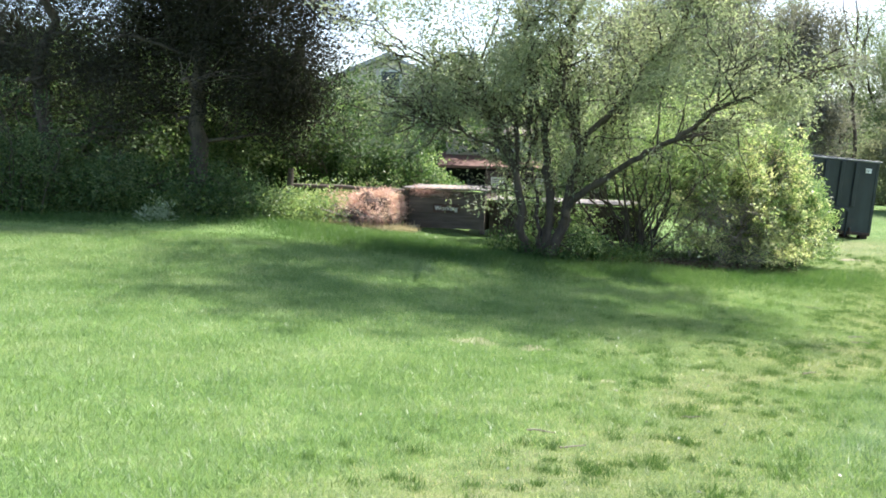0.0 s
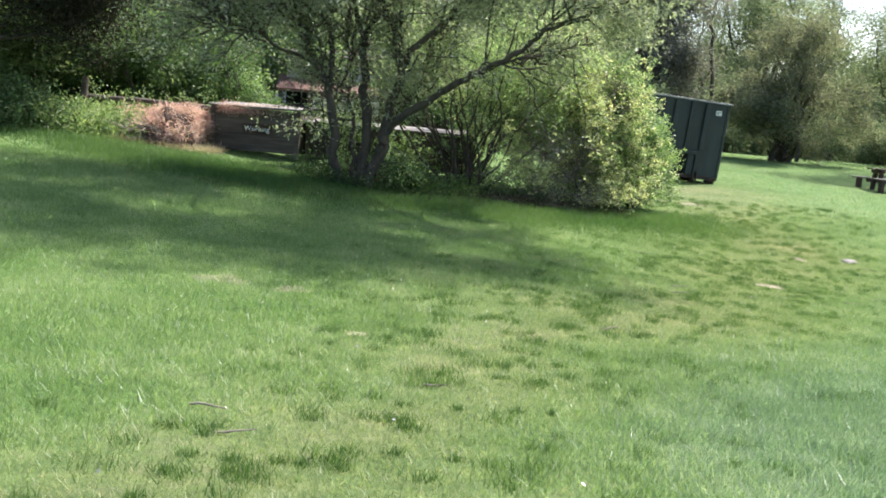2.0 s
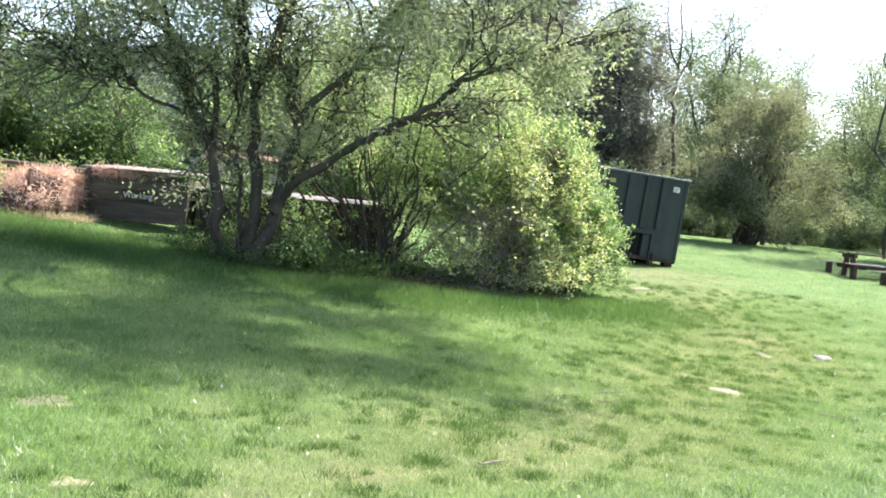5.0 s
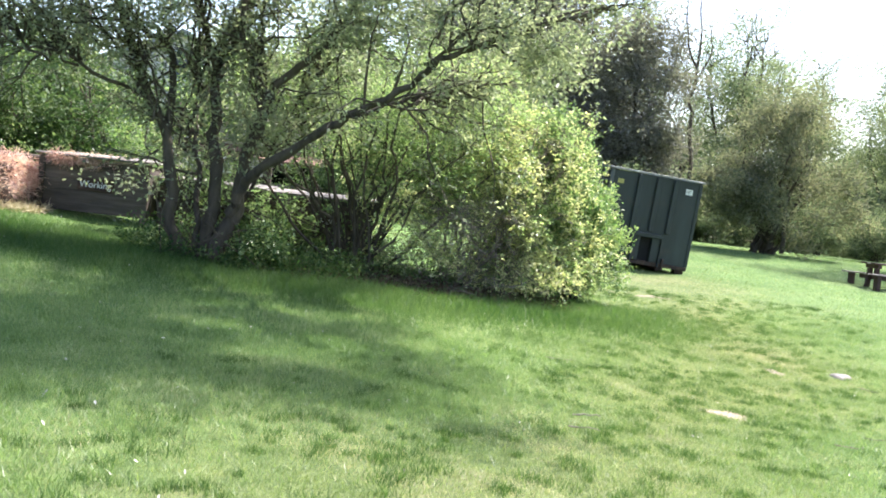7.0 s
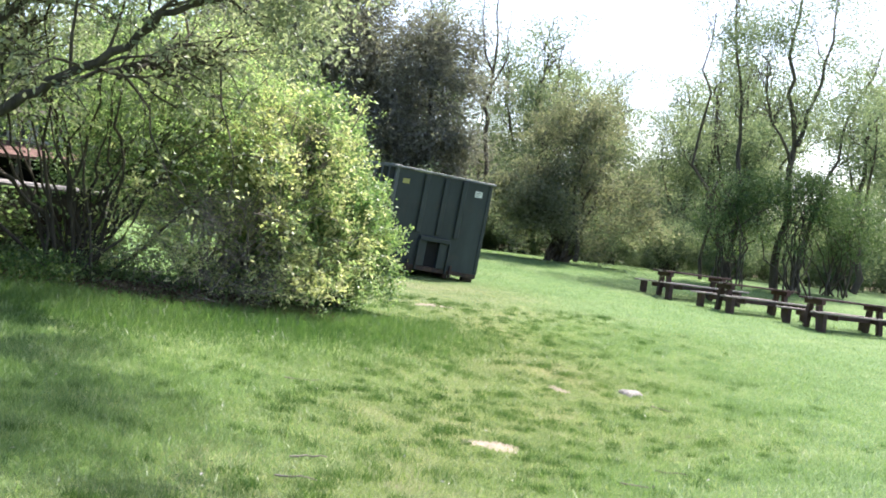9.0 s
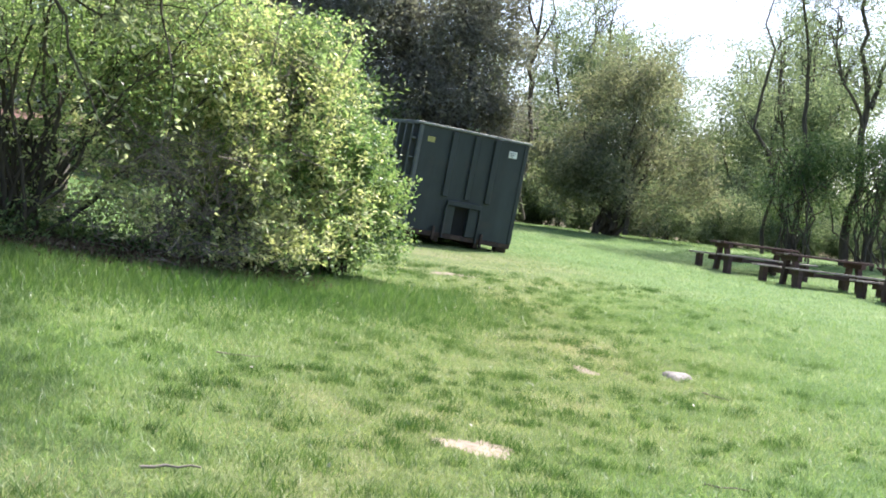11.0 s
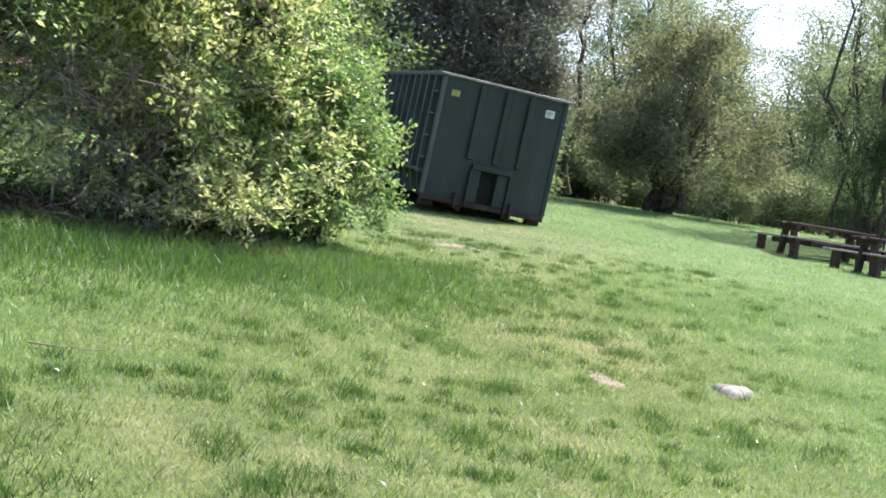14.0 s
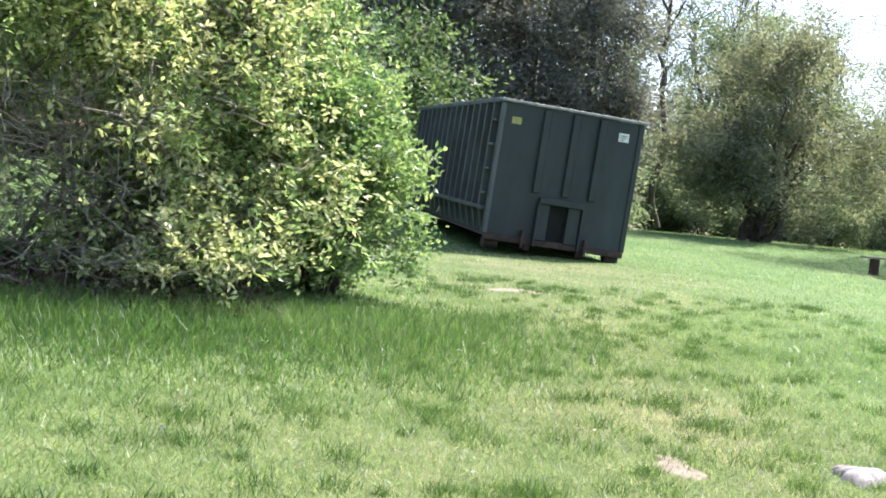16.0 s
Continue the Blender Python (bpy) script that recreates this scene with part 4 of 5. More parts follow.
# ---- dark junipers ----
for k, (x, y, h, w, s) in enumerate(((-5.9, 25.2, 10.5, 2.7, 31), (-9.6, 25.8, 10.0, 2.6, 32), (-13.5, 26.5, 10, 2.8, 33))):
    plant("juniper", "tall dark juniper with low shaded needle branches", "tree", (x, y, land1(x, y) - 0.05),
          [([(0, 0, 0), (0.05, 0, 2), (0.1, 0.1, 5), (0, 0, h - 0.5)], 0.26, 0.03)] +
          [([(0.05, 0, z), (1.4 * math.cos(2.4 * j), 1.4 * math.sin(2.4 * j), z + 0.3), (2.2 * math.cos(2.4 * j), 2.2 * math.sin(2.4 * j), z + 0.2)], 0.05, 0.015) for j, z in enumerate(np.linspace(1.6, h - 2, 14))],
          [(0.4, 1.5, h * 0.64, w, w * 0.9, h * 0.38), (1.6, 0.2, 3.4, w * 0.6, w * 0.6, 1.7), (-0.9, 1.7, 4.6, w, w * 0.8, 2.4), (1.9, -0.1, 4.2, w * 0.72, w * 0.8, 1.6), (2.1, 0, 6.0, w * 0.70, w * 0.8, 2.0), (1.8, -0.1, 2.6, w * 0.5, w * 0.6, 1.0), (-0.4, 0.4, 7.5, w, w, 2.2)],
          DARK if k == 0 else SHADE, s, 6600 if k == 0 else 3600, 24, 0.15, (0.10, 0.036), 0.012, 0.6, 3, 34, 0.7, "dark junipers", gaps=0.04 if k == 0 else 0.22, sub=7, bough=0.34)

for x, y, hh, s in ((-7.9, 24.3, 1.9, 36), (-9.7, 23.8, 3.0, 37), (-11.9, 23.8, 2.9, 38), (-5.4, 24.4, 0.9, 39)):
    plant("vine_thicket", "tangled green vines and brush under the junipers", "shrub", (x, y, land1(x, y) - 0.03),
          [([(0.3 * rng0.normal(), 0.2 * rng0.normal(), 0), (0.6 * rng0.normal(), 0.3 * rng0.normal(), hh * 0.5), (0.8 * rng0.normal(), 0.4 * rng0.normal(), hh)], 0.02, 0.006) for _ in range(12)],
          [(0, 0, hh * 0.5, 1.2, 0.6, hh * 0.5), (0.5, 0, hh * 0.3, 1.0, 0.6, hh * 0.35)], HEDGE, s, 650, 14, 0.09, (0.085, 0.04), 0.006, 0.6, 1, 16, 0.4, "vine thickets", gaps=0.2, sub=6, bough=0.2)

# ---- dumpster backdrop and far trees ----
for k, (x, y, h, w, s) in enumerate(((11.2, 50.5, 11.5, 2.0, 41), (13.6, 51.5, 12.5, 2.1, 42), (16.2, 50.5, 9.6, 1.9, 43), (8.2, 51, 9.0, 2.0, 44))):
    plant("spruce", "tall dark ragged evergreen behind the dumpster", "tree", (x, y, land1(x, y) - 0.05),
          [([(0, 0, 0), (0.05, 0, h * 0.5), (0, 0, h)], 0.18, 0.02)] +
          [([(0, 0, z), (1.6 * (1 - z / h * 0.6) * math.cos(2.4 * j), 1.6 * (1 - z / h * 0.6) * math.sin(2.4 * j), z - 0.1)], 0.035, 0.01) for j, z in enumerate(np.linspace(1.2, h - 1, 22))],
          [(0, 0, h * z, w * q, w * q, h * 0.13) for z, q in ((0.14, 1.0), (0.26, 1.15), (0.38, 1.15), (0.5, 1.1), (0.62, 0.95), (0.75, 0.8), (0.88, 0.5))],
          SPRUCE, s, 2800, 18, 0.15, (0.20, 0.06), 0.012, 0.65, 1, 40, 0.9, "evergreens", 0.3, gaps=0.2, sub=8, bough=0.42)

rt = (19.35, 43.5)
stems = []
for k in range(12):
    a = rng0.uniform(0, 2 * math.pi)
    stems.append(([(0.3 * rng0.normal(), 0.3 * rng0.normal(), 0), (0.8 * math.cos(a), 0.8 * math.sin(a), 1.8), (1.3 * math.cos(a), 1.3 * math.sin(a), rng0.uniform(2.8, 3.8))], 0.09, 0.02))
plant("round_tree", "broad dense olive-green tree branching from the ground", "tree", (*rt, land1(*rt) - 0.05), stems,
      [(0.4, 0, 3.9, 2.2, 2.2, 1.9), (0.9, 0, 2.6, 2.3, 2.2, 1.6), (-0.9, 0, 2.4, 1.9, 2.0, 1.5), (0.3, 0, 5.0, 1.5, 1.5, 0.8), (-1.5, 0.3, 1.6, 1.2, 1.3, 1.2), (2.2, 0.2, 1.7, 1.2, 1.3, 1.2), (0.3, -0.6, 1.6, 1.6, 1.2, 1.1)],
      OLIVE, 51, 4200, 14, 0.12, (0.13, 0.055), 0.008, 0.55, 1, 60, 0.7, gaps=0.33, sub=14, bough=0.24)

rg = (26.3, 40.8)
plant("tall_tree", "tall airy tree with several bare forking trunks and sparse leaves", "tree", (*rg, land1(*rg) - 0.05),
      [([(0, 0, 0), (0.1, 0, 3), (0.2, 0.2, 5), (-0.3, 0.2, 8), (0.1, 0, 11.5)], 0.15, 0.03),
       ([(0.2, 0.2, 5), (0.9, 0.2, 7), (1.3, 0.3, 10.5)], 0.09, 0.02),
       ([(-1.6, 0.3, 0), (-1.8, 0.3, 4), (-2.0, 0.3, 7), (-2.3, 0.4, 11)], 0.10, 0.02),
       ([(-2.5, 0.6, 0), (-2.9, 0.5, 4), (-3.3, 0.3, 9)], 0.07, 0.02),
       ([(0.8, 0.2, 0), (1.2, 0.2, 2.5), (2.3, 0.2, 5.5), (3.6, 0.4, 9.5)], 0.10, 0.02),
       ([(0.1, 0, 4), (-1.0, -0.3, 5.6), (-1.6, -0.4, 7.5)], 0.06, 0.015)],
      [(0, 0, 9.2, 2.6, 2.2, 2.0), (-2.4, 0.3, 8.3, 1.7, 1.6, 2.4), (2.4, 0.3, 7.8, 1.8, 1.6, 2.2), (-0.5, 0, 6.3, 2.6, 1.8, 1.2)],
      FAR, 52, 2400, 13, 0.14, (0.10, 0.045), 0.007, 0.75, 1, 34, 1.0, gaps=0.3, sub=7, bough=0.36, side=60)
for k, (x, y, w, h, s) in enumerate(((24.2, 40.6, 1.5, 3.5, 53), (26.6, 40.4, 1.6, 3.8, 54), (28.8, 41.2, 1.5, 3.2, 55))):
    stems = [([(0.35 * rng0.normal(), 0.2 * rng0.normal(), 0), (0.5 * rng0.normal(), 0.4 * rng0.normal(), h * 0.5), (0.9 * rng0.normal(), 0.6 * rng0.normal(), h)], 0.035, 0.01) for _ in range(16)]
    plant("thicket", "dark green thicket of upright stems under the tall tree", "shrub", (x, y, land1(x, y) - 0.03), stems,
          [(0, 0, h * 0.66, w, w * 0.8, h * 0.4), (0.5, -0.2, h * 0.85, w * 0.8, w * 0.7, h * 0.25)], HEDGE, s, 1000, 15, 0.11, (0.09, 0.042), 0.009, 0.6, 2, 14, 0.45, "thickets")

plant("bare_tree", "slender half-bare tree against the sky", "tree", (18.7, 50, land1(18.7, 50)),
      [([(0, 0, 0), (-0.1, 0, 4), (-0.3, 0, 7), (-0.2, 0, 11)], 0.12, 0.02), ([(-0.3, 0, 7), (-0.9, 0.2, 9), (-1.0, 0.2, 10.5)], 0.05, 0.01), ([(-0.2, 0, 6), (0.4, 0.2, 8), (0.3, 0.2, 10)], 0.05, 0.01)],
      [(-0.2, 0, 7.0, 0.8, 0.8, 2.8)], FAR, 61, 120, 8, 0.2, (0.09, 0.045), 0.01, 0.6, 1, 6, 0.5)

# far belt of trees and bushes all round
rng1 = np.random.default_rng(77)
far_kinds = []
for s in (71, 72, 73):
    far_kinds.append(plant("far_tree", "light green leafy tree in the far tree belt", "tree", (22 + 6 * (s - 71), 62, land1(22, 62)),
        [([(0, 0, 0), (0.2, 0, 3), (0, 0.2, 6), (0.1, 0, 8.5)], 0.13, 0.012), ([(0.1, 0, 3), (1.2, 0.3, 5), (1.7, 0.3, 7.5)], 0.08, 0.015), ([(0.1, 0, 2.6), (-1.1, 0.2, 4.6), (-1.6, 0.1, 7)], 0.08, 0.015)],
        [(0, 0, 6.6, 2.0, 1.8, 2.2), (1.2, 0.2, 5.0, 1.6, 1.5, 1.6), (-1.2, 0, 5.2, 1.6, 1.5, 1.6)], FAR, s, 1500, 14, 0.17, (0.12, 0.055), 0.009, 0.7, 1, 30, 1.1, "far trees", gaps=0.4, sub=14, bough=0.3, side=40))
far_bush = []
for s in (81, 82, 83):
    far_bush.append(plant("far_bush", "light green bush along the edge of the field", "bush", (24 + 5 * (s - 81), 55, land1(24, 55)),
        [([(0.2 * rng1.normal(), 0.2 * rng1.normal(), 0), (0.7 * rng1.normal(), 0.5 * rng1.normal(), 2.2)], 0.03, 0.01) for _ in range(8)],
        [(0, 0, 1.5, 1.9, 1.6, 1.4), (1.0, 0, 1.1, 1.4, 1.3, 1.0), (-1.0, 0, 1.2, 1.4, 1.3, 1.1)], FAR if s < 83 else HEDGE, s, 1200, 15, 0.13, (0.11, 0.055), 0.008, 0.6, 1, 24, 0.6, "far bushes", gaps=0.3, sub=12, bough=0.2))
for k in range(34):
    x = -34 + 3.6 * k + rng1.uniform(-1, 1)
    y = 63 + 6 * math.sin(k * 1.9) + (4 if -9 < x < 1 else 0)
    if -9 < x < 3:
        continue
    sc = rng1.uniform(0.95, 1.4) * (0.8 if x < 3 else 1)
    copy_thing(far_kinds[k % 3], pose(x, y, land1(x, y) - 0.05, 0, 0, rng1.uniform(0, 360)) @ Matrix.Diagonal((sc, sc, sc, 1)))
for k in range(26):
    x = 20.5 + 2.3 * k + rng1.uniform(-0.5, 0.5)
    y = 54.5 + 2.0 * math.sin(k * 2.3) + 0.1 * k
    sc = rng1.uniform(0.8, 1.5)
    copy_thing(far_bush[k % 2], pose(x, y, land1(x, y) - 0.05, 0, 0, rng1.uniform(0, 360)) @ Matrix.Diagonal((sc, sc, sc, 1)))
for x, y, sc in ((-3.6, 35, 1.35), (-2.5, 34.5, 0.8), (-6.5, 36, 1.7), (-9, 33, 1.6), (-13, 33, 1.7), (8.5, 45, 1.9), (6.0, 50, 2.4), (15.5, 48, 1.1), (10.5, 48, 1.6), (3.5, 51, 2.2), (4.6, 39, 1.0), (0.3, 47.5, 1.5), (-2.6, 40, 1.0), (1.4, 46.8, 1.9), (5.4, 40.5, 1.25)):
    copy_thing(far_bush[2 if x < 12 else int(x) % 2], pose(x, y, land1(x, y) - 0.05, 0, 0, rng1.uniform(0, 360)) @ Matrix.Diagonal((sc, sc, sc, 1)))

for x, y, sc in ((14.2, 55, 0.9), (16.4, 54.5, 1.0), (18.4, 55, 1.0), (20.6, 52.5, 0.8), (22.8, 52.0, 0.85), (12.0, 55.5, 1.1), (25.2, 51.5, 0.8), (27.5, 51, 0.85), (30.0, 50, 0.9), (32.5, 50, 0.8)):
    copy_thing(far_bush[int(x) % 2], pose(x, y, land1(x, y) - 0.05, 0, 0, rng1.uniform(0, 360)) @ Matrix.Diagonal((sc, sc, sc, 1)))
for k in range(46):
    x = -62 + 3.6 * k + rng1.uniform(-1, 1)
    y = 72 + 3 * math.sin(k * 1.3)
    sc = rng1.uniform(1.7, 2.6)
    copy_thing(far_bush[k % 2], pose(x, y, land1(x, y) - 0.05, 0, 0, rng1.uniform(0, 360)) @ Matrix.Diagonal((sc, sc, sc, 1)))
for x, y, sc in ((24.4, 60, 1.3), (33.5, 58, 1.3), (29.5, 49, 1.1), (34, 47, 1.15), (39, 50, 1.2), (46, 54, 1.3)):
    copy_thing(far_kinds[int(x) % 3], pose(x, y, land1(x, y) - 0.05, 0, 0, rng1.uniform(0, 360)) @ Matrix.Diagonal((sc, sc, sc, 1)))
for k in range(9):
    x, y = -24 + 2.5 * k, 31.5 + 1.5 * math.sin(k * 2.1)
    sc = rng1.uniform(1.1, 1.6)
    copy_thing(far_bush[2], pose(x, y, land1(x, y) - 0.05, 0, 0, rng1.uniform(0, 360)) @ Matrix.Diagonal((sc, sc, sc, 1)))

# ---- undergrowth and weeds ----
def weeds(name, label, spots, mat, seed, leaf=(0.07, 0.035), per=10, height=0.3, spread=0.1):
    rng = np.random.default_rng(seed)
    p = Pile()
    xy = np.asarray(spots, float)
    z = land(xy[:, 0], xy[:, 1]) + rng.uniform(0.03, 1, len(xy)) ** 1.4 * (xy[:, 2] if xy.shape[1] > 2 else height)
    leaves(p, rng, np.stack([xy[:, 0], xy[:, 1], z], 1), per, spread, leaf[0], leaf[1], -0.3)
    return tagged(new(name, p.mesh(name, mat)), label, "undergrowth", kind="stuff")


rng2 = np.random.default_rng(91)


def band(n, a, b, wide, h0, h1):
    s = rng2.uniform(0, 1, n)
    off = rng2.normal(0, wide, n)
    x, y = a[0] + (b[0] - a[0]) * s, a[1] + (b[1] - a[1]) * s
    d = math.hypot(b[0] - a[0], b[1] - a[1])
    return np.stack([x - off * (b[1] - a[1]) / d, y + off * (b[0] - a[0]) / d, rng2.uniform(h0, h1, n)], 1)


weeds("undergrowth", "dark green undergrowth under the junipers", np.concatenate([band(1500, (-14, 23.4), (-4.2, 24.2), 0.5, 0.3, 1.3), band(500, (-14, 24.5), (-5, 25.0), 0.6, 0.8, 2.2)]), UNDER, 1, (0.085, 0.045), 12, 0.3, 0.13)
weeds("weed_bank", "sunlit green weeds beside the brush pile", np.concatenate([band(1700, (-4.7, 24.6), (-2.3, 25.0), 0.4, 0.15, 0.6), band(350, (-4, 27.2), (0.5, 27.5), 0.4, 0.4, 1.1)]), FRESH, 2, (0.075, 0.04), 12, 0.3, 0.1)
weeds("island_weeds", "low leafy weeds under the forked tree and shrubs", np.concatenate([band(330, (1.0, 22.5), (4.6, 23.2), 0.35, 0.06, 0.3), band(350, (4.0, 23.4), (7.6, 23.9), 0.35, 0.1, 0.4), band(300, (1.6, 24.0), (6.5, 25.3), 0.5, 0.1, 0.4)]), HEDGE, 3, (0.06, 0.03), 11, 0.3, 0.1)

litter_spots = np.concatenate([band(1500, (2.2, 22.6), (5.6, 23.2), 0.4, 0, 0), band(1700, (5.0, 23.2), (7.6, 23.7), 0.3, 0, 0)])
dead = Pile()
leaves(dead, rng2, np.stack([litter_spots[:, 0], litter_spots[:, 1], land(litter_spots[:, 0], litter_spots[:, 1]) + 0.03], 1), 5, (0.09, 0.09, 0.012), 0.07, 0.04)
tagged(new("leaf_litter", dead.mesh("leaf_litter", LITTER)), "brown dead leaves lying under the shrubs", "leaf litter", kind="stuff")
weeds("trunk_weeds", "bushy dark green weeds round the tree's foot", np.concatenate([band(70, (0.9, 22.1), (1.5, 22.2), 0.15, 0.15, 0.5), band(120, (1.5, 21.8), (2.7, 21.9), 0.12, 0.08, 0.28), band(110, (2.5, 22.0), (3.0, 22.2), 0.15, 0.2, 0.7), band(200, (3.0, 22.3), (4.2, 22.7), 0.25, 0.1, 0.35)]), UNDER, 4, (0.06, 0.032), 12, 0.3, 0.08)
weeds("pale_weed", "pale silvery weed at the edge of the lawn", band(60, (-6.55, 23.0), (-5.95, 23.05), 0.12, 0.1, 0.45), PALE_LEAF, 5, (0.12, 0.03), 9, 0.3, 0.07)

# ---- bare patches, stones, sticks and litter ----
def patch(x, y, rx, ry, turn, mat, name, label, high=0.004):
    bm = bmesh.new()
    rng = np.random.default_rng(int(x * 100 + y * 7))
    n, rings = 36, 7
    wob = 1 + 0.22 * np.sin(np.arange(n) * 2 * math.pi / n * 3 + rng.uniform(0, 6)) + rng.normal(0, 0.16, n)
    c, s = math.cos(radians(turn)), math.sin(radians(turn))
    rows = []
    for r in range(1, rings + 1):
        row = []
        for k in range(n):
            q = r / rings
            u, w = rx * q * wob[k] * math.cos(2 * math.pi * k / n), ry * q * wob[k] * math.sin(2 * math.pi * k / n)
            px_, py_ = x + u * c - w * s, y + u * s + w * c
            lift = high * (1 - q ** 3) + 0.005 - (0.012 if r == rings else 0) + high * 0.25 * noise.noise(Vector((px_ * 6, py_ * 6, 0)))
            row.append(bm.verts.new((px_, py_, land1(px_, py_) + lift)))
        rows.append(row)
    mid = bm.verts.new((x, y, land1(x, y) + high + 0.008))
    for k in range(n):
        bm.faces.new((mid, rows[0][k], rows[0][(k + 1) % n]))
        for a, b in zip(rows[:-1], rows[1:]):
            bm.faces.new((a[k], b[k], b[(k + 1) % n], a[(k + 1) % n]))
    me = bpy.data.meshes.new(name)
    bm.to_mesh(me)
    bm.free()
    me.materials.append(mat)
    me.polygons.foreach_set("use_smooth", np.full(len(me.polygons), True))
    return tagged(new(name, me), label, name.replace("_", " "), "bare patches" if mat is DIRT else "")


PATCHES = ((7.88, 16.85, 0.26, 0.24, 0), (9.93, 20.4, 0.11, 0.2, 10), (10.25, 26.95, 0.34, 0.16, 5))
for x, y, rx, ry, a in PATCHES:
    patch(x, y, rx, ry, a, DIRT, "dirt_patch", "small bare patch of pale earth in the grass")
for x, y, rx, ry, a in ((0.35, 12.9, 0.30, 0.32, 20), (1.05, 12.6, 0.2, 0.2, 0), (1.62, 10.52, 0.12, 0.12, 30)):
    patch(x, y, rx, ry, a, DRY, "dry_patch", "faded straw-coloured patch of thin grass")
patch(10.92, 20.46, 0.14, 0.14, 0, STONE, "flat_stone", "pale flat stone half sunk in the lawn", 0.05)


def stick(name, label, x, y, length, turn, r, mat, lift=0.02):
    rng = np.random.default_rng(int(x * 91 + y * 13))
    c, s = math.cos(radians(turn)) * length / 2, math.sin(radians(turn)) * length / 2
    a = (x - c, y - s, land1(x - c, y - s) + lift)
    b = (x + c, y + s, land1(x + c, y + s) + lift + 0.01)
    p = Pile()
    tube(p, curve_between(rng, a, b, 6, 0.06), np.linspace(r * 0.7, r * 0.35, 6), 6)
    tagged(new(name, p.mesh(name, mat, True)), label, "stick", "sticks on the lawn")


for x, y, ln, a, r in ((2.09, 8.68, 0.16, -10, 0.012), (0.70, 7.64, 0.22, -20, 0.012), (0.89, 7.19, 0.2, 15, 0.011), (4.15, 11.8, 0.25, 40, 0.012), (5.9, 14.9, 0.3, -15, 0.01), (9.3, 16.4, 0.25, -40, 0.009), (8.6, 15.7, 0.22, -30, 0.012), (6.6, 18.9, 0.38, 20, 0.008), (6.1, 15.6, 0.28, 15, 0.012), (10.9, 19.6, 0.3, -70, 0.008)):
    stick("stick", "short grey dead stick lying on the lawn", x, y, ln, a, r, DEAD)

litter_rng = np.random.default_rng(44)
lp = Pile()
spots = np.stack([litter_rng.uniform(-1, 13, 260), litter_rng.uniform(5, 26, 260)], 1)
leaves(lp, litter_rng, np.stack([spots[:, 0], spots[:, 1], land(spots[:, 0], spots[:, 1]) + 0.05], 1), 1, 0.01, 0.032, 0.018)
tagged(new("petal_litter", lp.mesh("petal_litter", CREAM)), "pale fallen leaves and petals scattered on the lawn", "litter", kind="stuff")

# ---- grass ----
def blades(name, label, xy, mat, seed, tall, wide, lean=0.5):
    rng = np.random.default_rng(seed)
    n = len(xy)
    z = land(xy[:, 0], xy[:, 1])
    h = tall * rng.uniform(0.5, 1.35, n)
    a = rng.uniform(0, 2 * math.pi, n)
    w = np.broadcast_to(wide, n) * rng.uniform(0.7, 1.3, n) / 2
    base = np.stack([xy[:, 0], xy[:, 1], z - 0.005], 1)
    side = np.stack([np.cos(a) * w, np.sin(a) * w, np.zeros(n)], 1)
    tip = base + np.stack([rng.normal(0, lean, n) * h, rng.normal(0, lean, n) * h, h], 1)
    p = Pile(3)
    p.add(np.stack([base - side, base + side, tip], 1).reshape(-1, 3), np.arange(3 * n).reshape(n, 3))
    return tagged(new(name, p.mesh(name, mat)), label, "grass", kind="stuff")


def lawn_spots(rng, n, reach):
    """Spots scattered about the strip walked over, thinning out away from it."""
    s = rng.uniform(0, 1, n) ** 0.8
    x, y = 0.6 + 11.5 * s, 2.5 + 23 * s
    x, y = x + rng.normal(0, reach, n), y + rng.normal(0, reach * 0.7, n)
    keep = np.ones(n, bool)
    for px_, py_, rx, ry, _ in PATCHES + ((10.92, 20.46, 0.2, 0.2, 0),):
        keep &= ((x - px_) / rx) ** 2 + ((y - py_) / ry) ** 2 > rng.uniform(0.1, 1.1, n)
    return np.stack([x, y], 1)[keep]


def sown(spots, name, tall, wide, seed, lean=0.9):
    """Short grass on the spots: lush, worn or damp blades as the turf is there."""
    rng = np.random.default_rng(seed)
    worn, damp = wear(spots[:, 0], spots[:, 1])
    u, w = rng.uniform(0, 1, len(spots)), rng.uniform(0, 1, len(spots))
    thin = u < worn
    cold = ~thin & (w < damp)
    for pick, mat, kind, size in ((thin, WORN, "worn yellowish", 0.85), (cold, COOL, "cool bluish-green", 1.2), (~thin & ~cold, GRASS, "lush bright green", 1.25)):
        blades(name, kind + " lawn grass", spots[pick], mat, seed, tall * size, wide, lean)


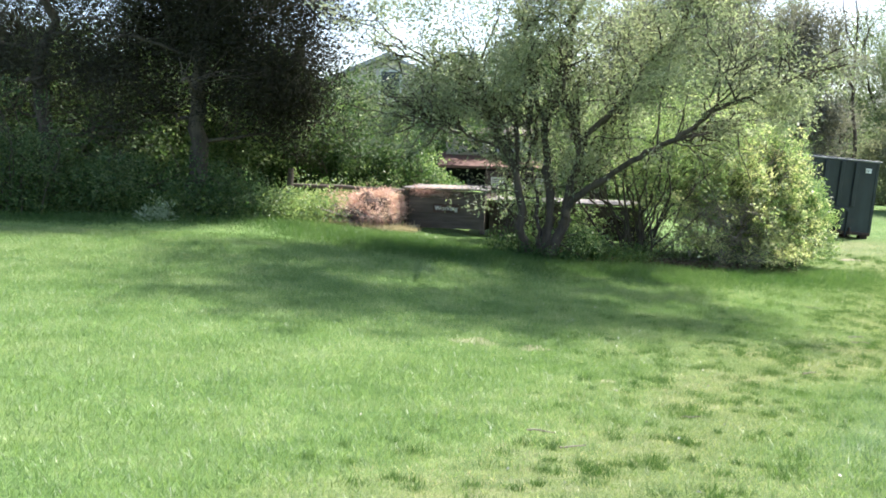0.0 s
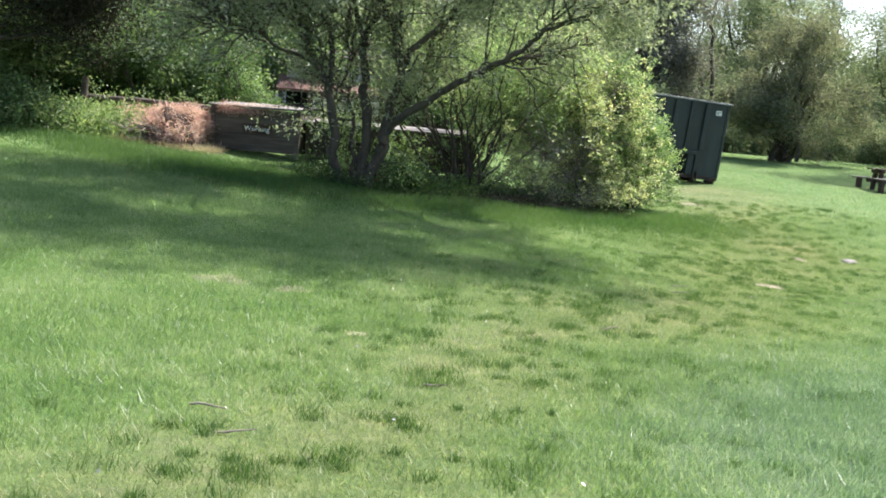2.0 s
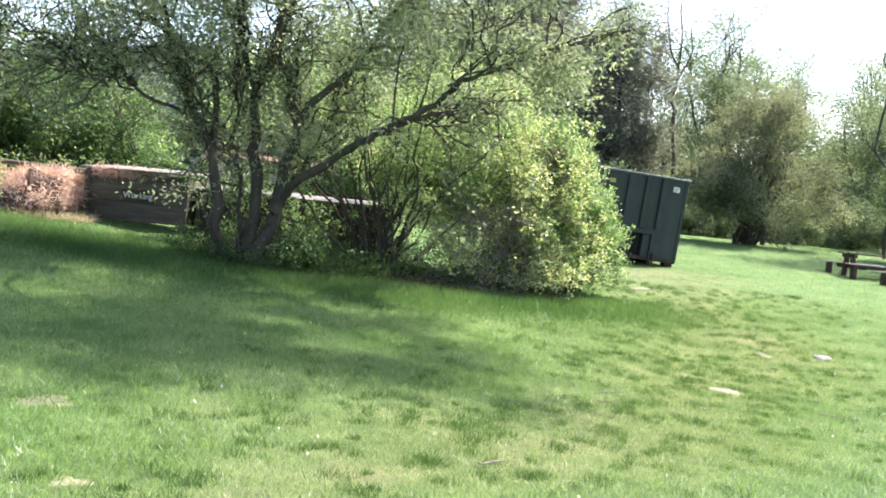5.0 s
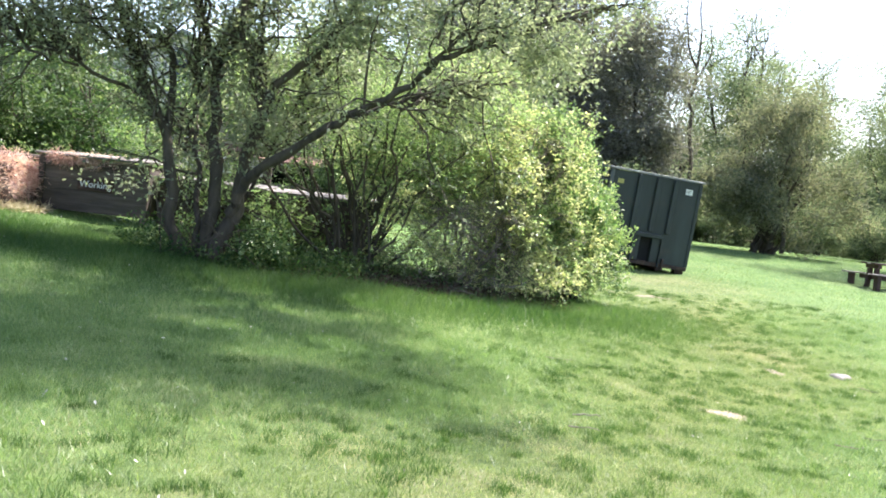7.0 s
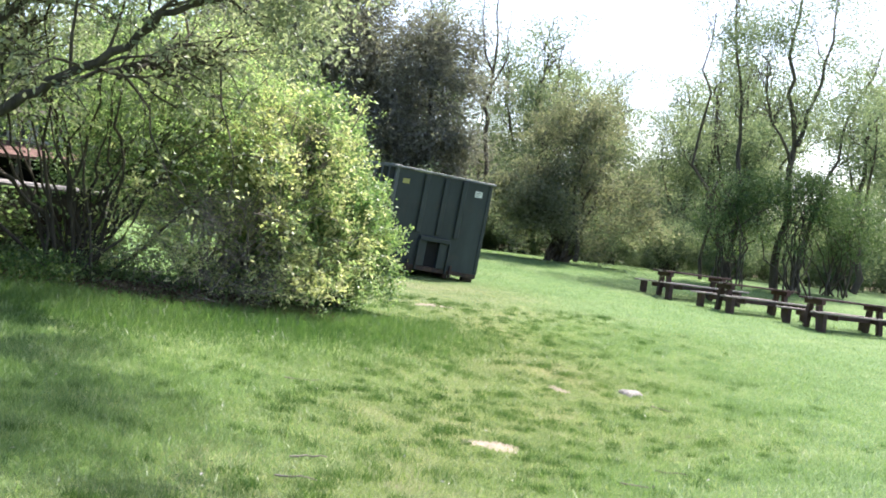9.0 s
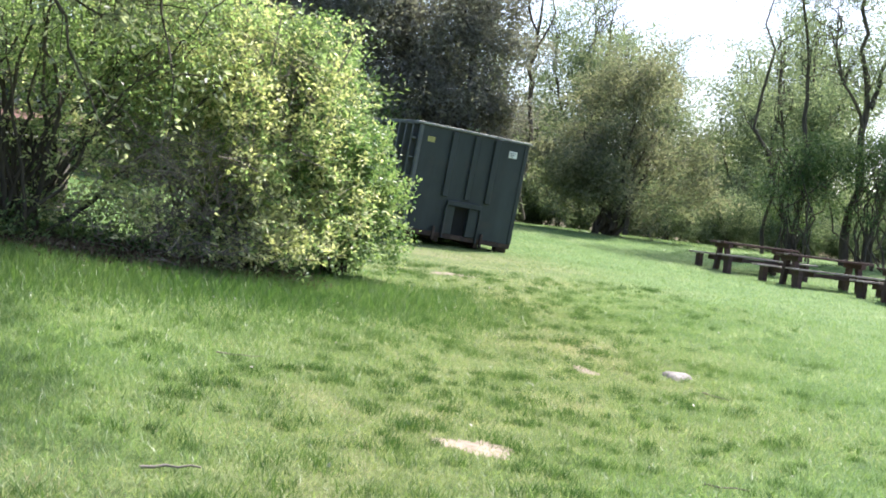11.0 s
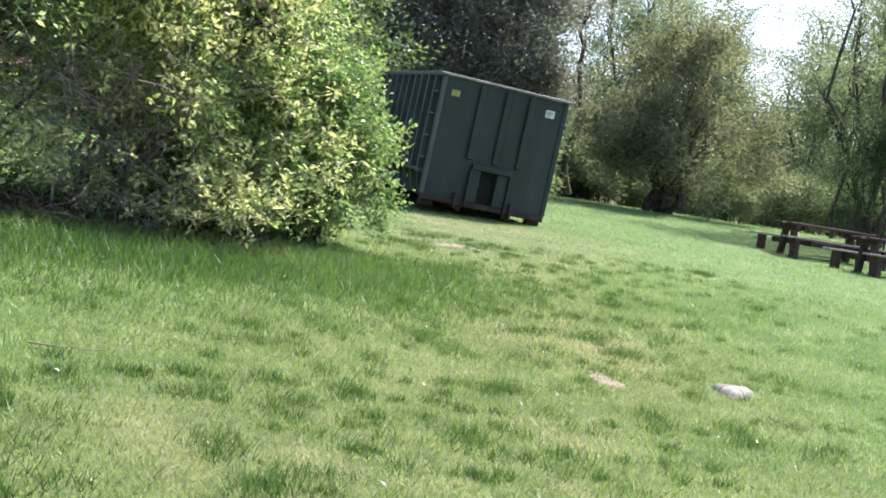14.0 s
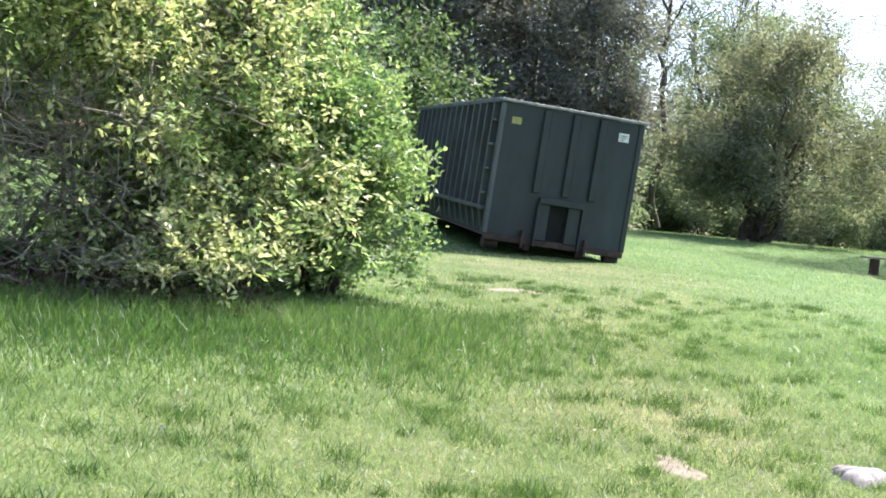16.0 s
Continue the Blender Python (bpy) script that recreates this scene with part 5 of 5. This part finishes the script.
grng = np.random.default_rng(7)
sown(lawn_spots(grng, 640000, 2.7), "lawn_grass", 0.038, 0.0058, 8, 0.65)
meadow = np.stack([grng.uniform(-9, 5.5, 420000), 3 + 18.5 * grng.uniform(0, 1, 420000) ** 0.9], 1)
meadow = meadow[(wear(meadow[:, 0], meadow[:, 1])[0] < 0.5) & (np.abs(meadow[:, 0] - 0.5) < 2.5 + 0.5 * (meadow[:, 1] - 1))]
sown(meadow, "meadow_grass", 0.044, 0.0065, 13, 0.55)
wide_spots = np.stack([grng.uniform(-14, 26, 300000), 3 + 45 * grng.uniform(0, 1, 300000) ** 0.9], 1)
sown(wide_spots, "wide_grass", 0.040, 0.011, 9, 0.6)
# long grass at the island's foot and under junipers, shade put into its green
def ragged(n, line, wide):
    a = np.asarray(line, float)
    seg = grng.integers(0, len(a) - 1, n)
    s = grng.uniform(-0.15, 1.15, (n, 1))
    off = grng.normal(0, 1, (n, 2))
    return np.concatenate([a[seg] + (a[seg + 1] - a[seg]) * s + off * wide, np.exp(-0.5 * (off ** 2).sum(1))[:, None]], 1)


edge = np.concatenate([ragged(120000, ((-2.5, 22.6), (1, 21.4), (4.5, 21.6), (8.6, 23.2)), 0.9), ragged(25000, ((-14, 22.9), (-8, 22.9), (-3, 23.6)), 0.5)])
blades("long_grass", "long green grass round the island of shrubs", edge[:, :2], TALL, 10, 0.04 + 0.10 * edge[:, 2], 0.010, 0.5)
# dark tufts
t0 = np.stack([grng.uniform(-1, 15, 9000), grng.uniform(4, 28, 9000)], 1)
tw, td = wear(t0[:, 0], t0[:, 1])
t0 = t0[grng.uniform(0, 1, len(t0)) < 0.46 * tw ** 0.8 + 0.10 * td * (t0[:, 1] < 16)]
size = np.repeat(grng.uniform(0.02, 0.085, len(t0)), 80)
tt = np.repeat(t0, 80, axis=0) + grng.normal(0, 1, (len(t0) * 80, 2)) * size[:, None]
blades("grass_tufts", "coarse dark grass tufts in the lawn", tt, TUFT, 12, 0.035 + 0.48 * size, 0.006, 0.5)
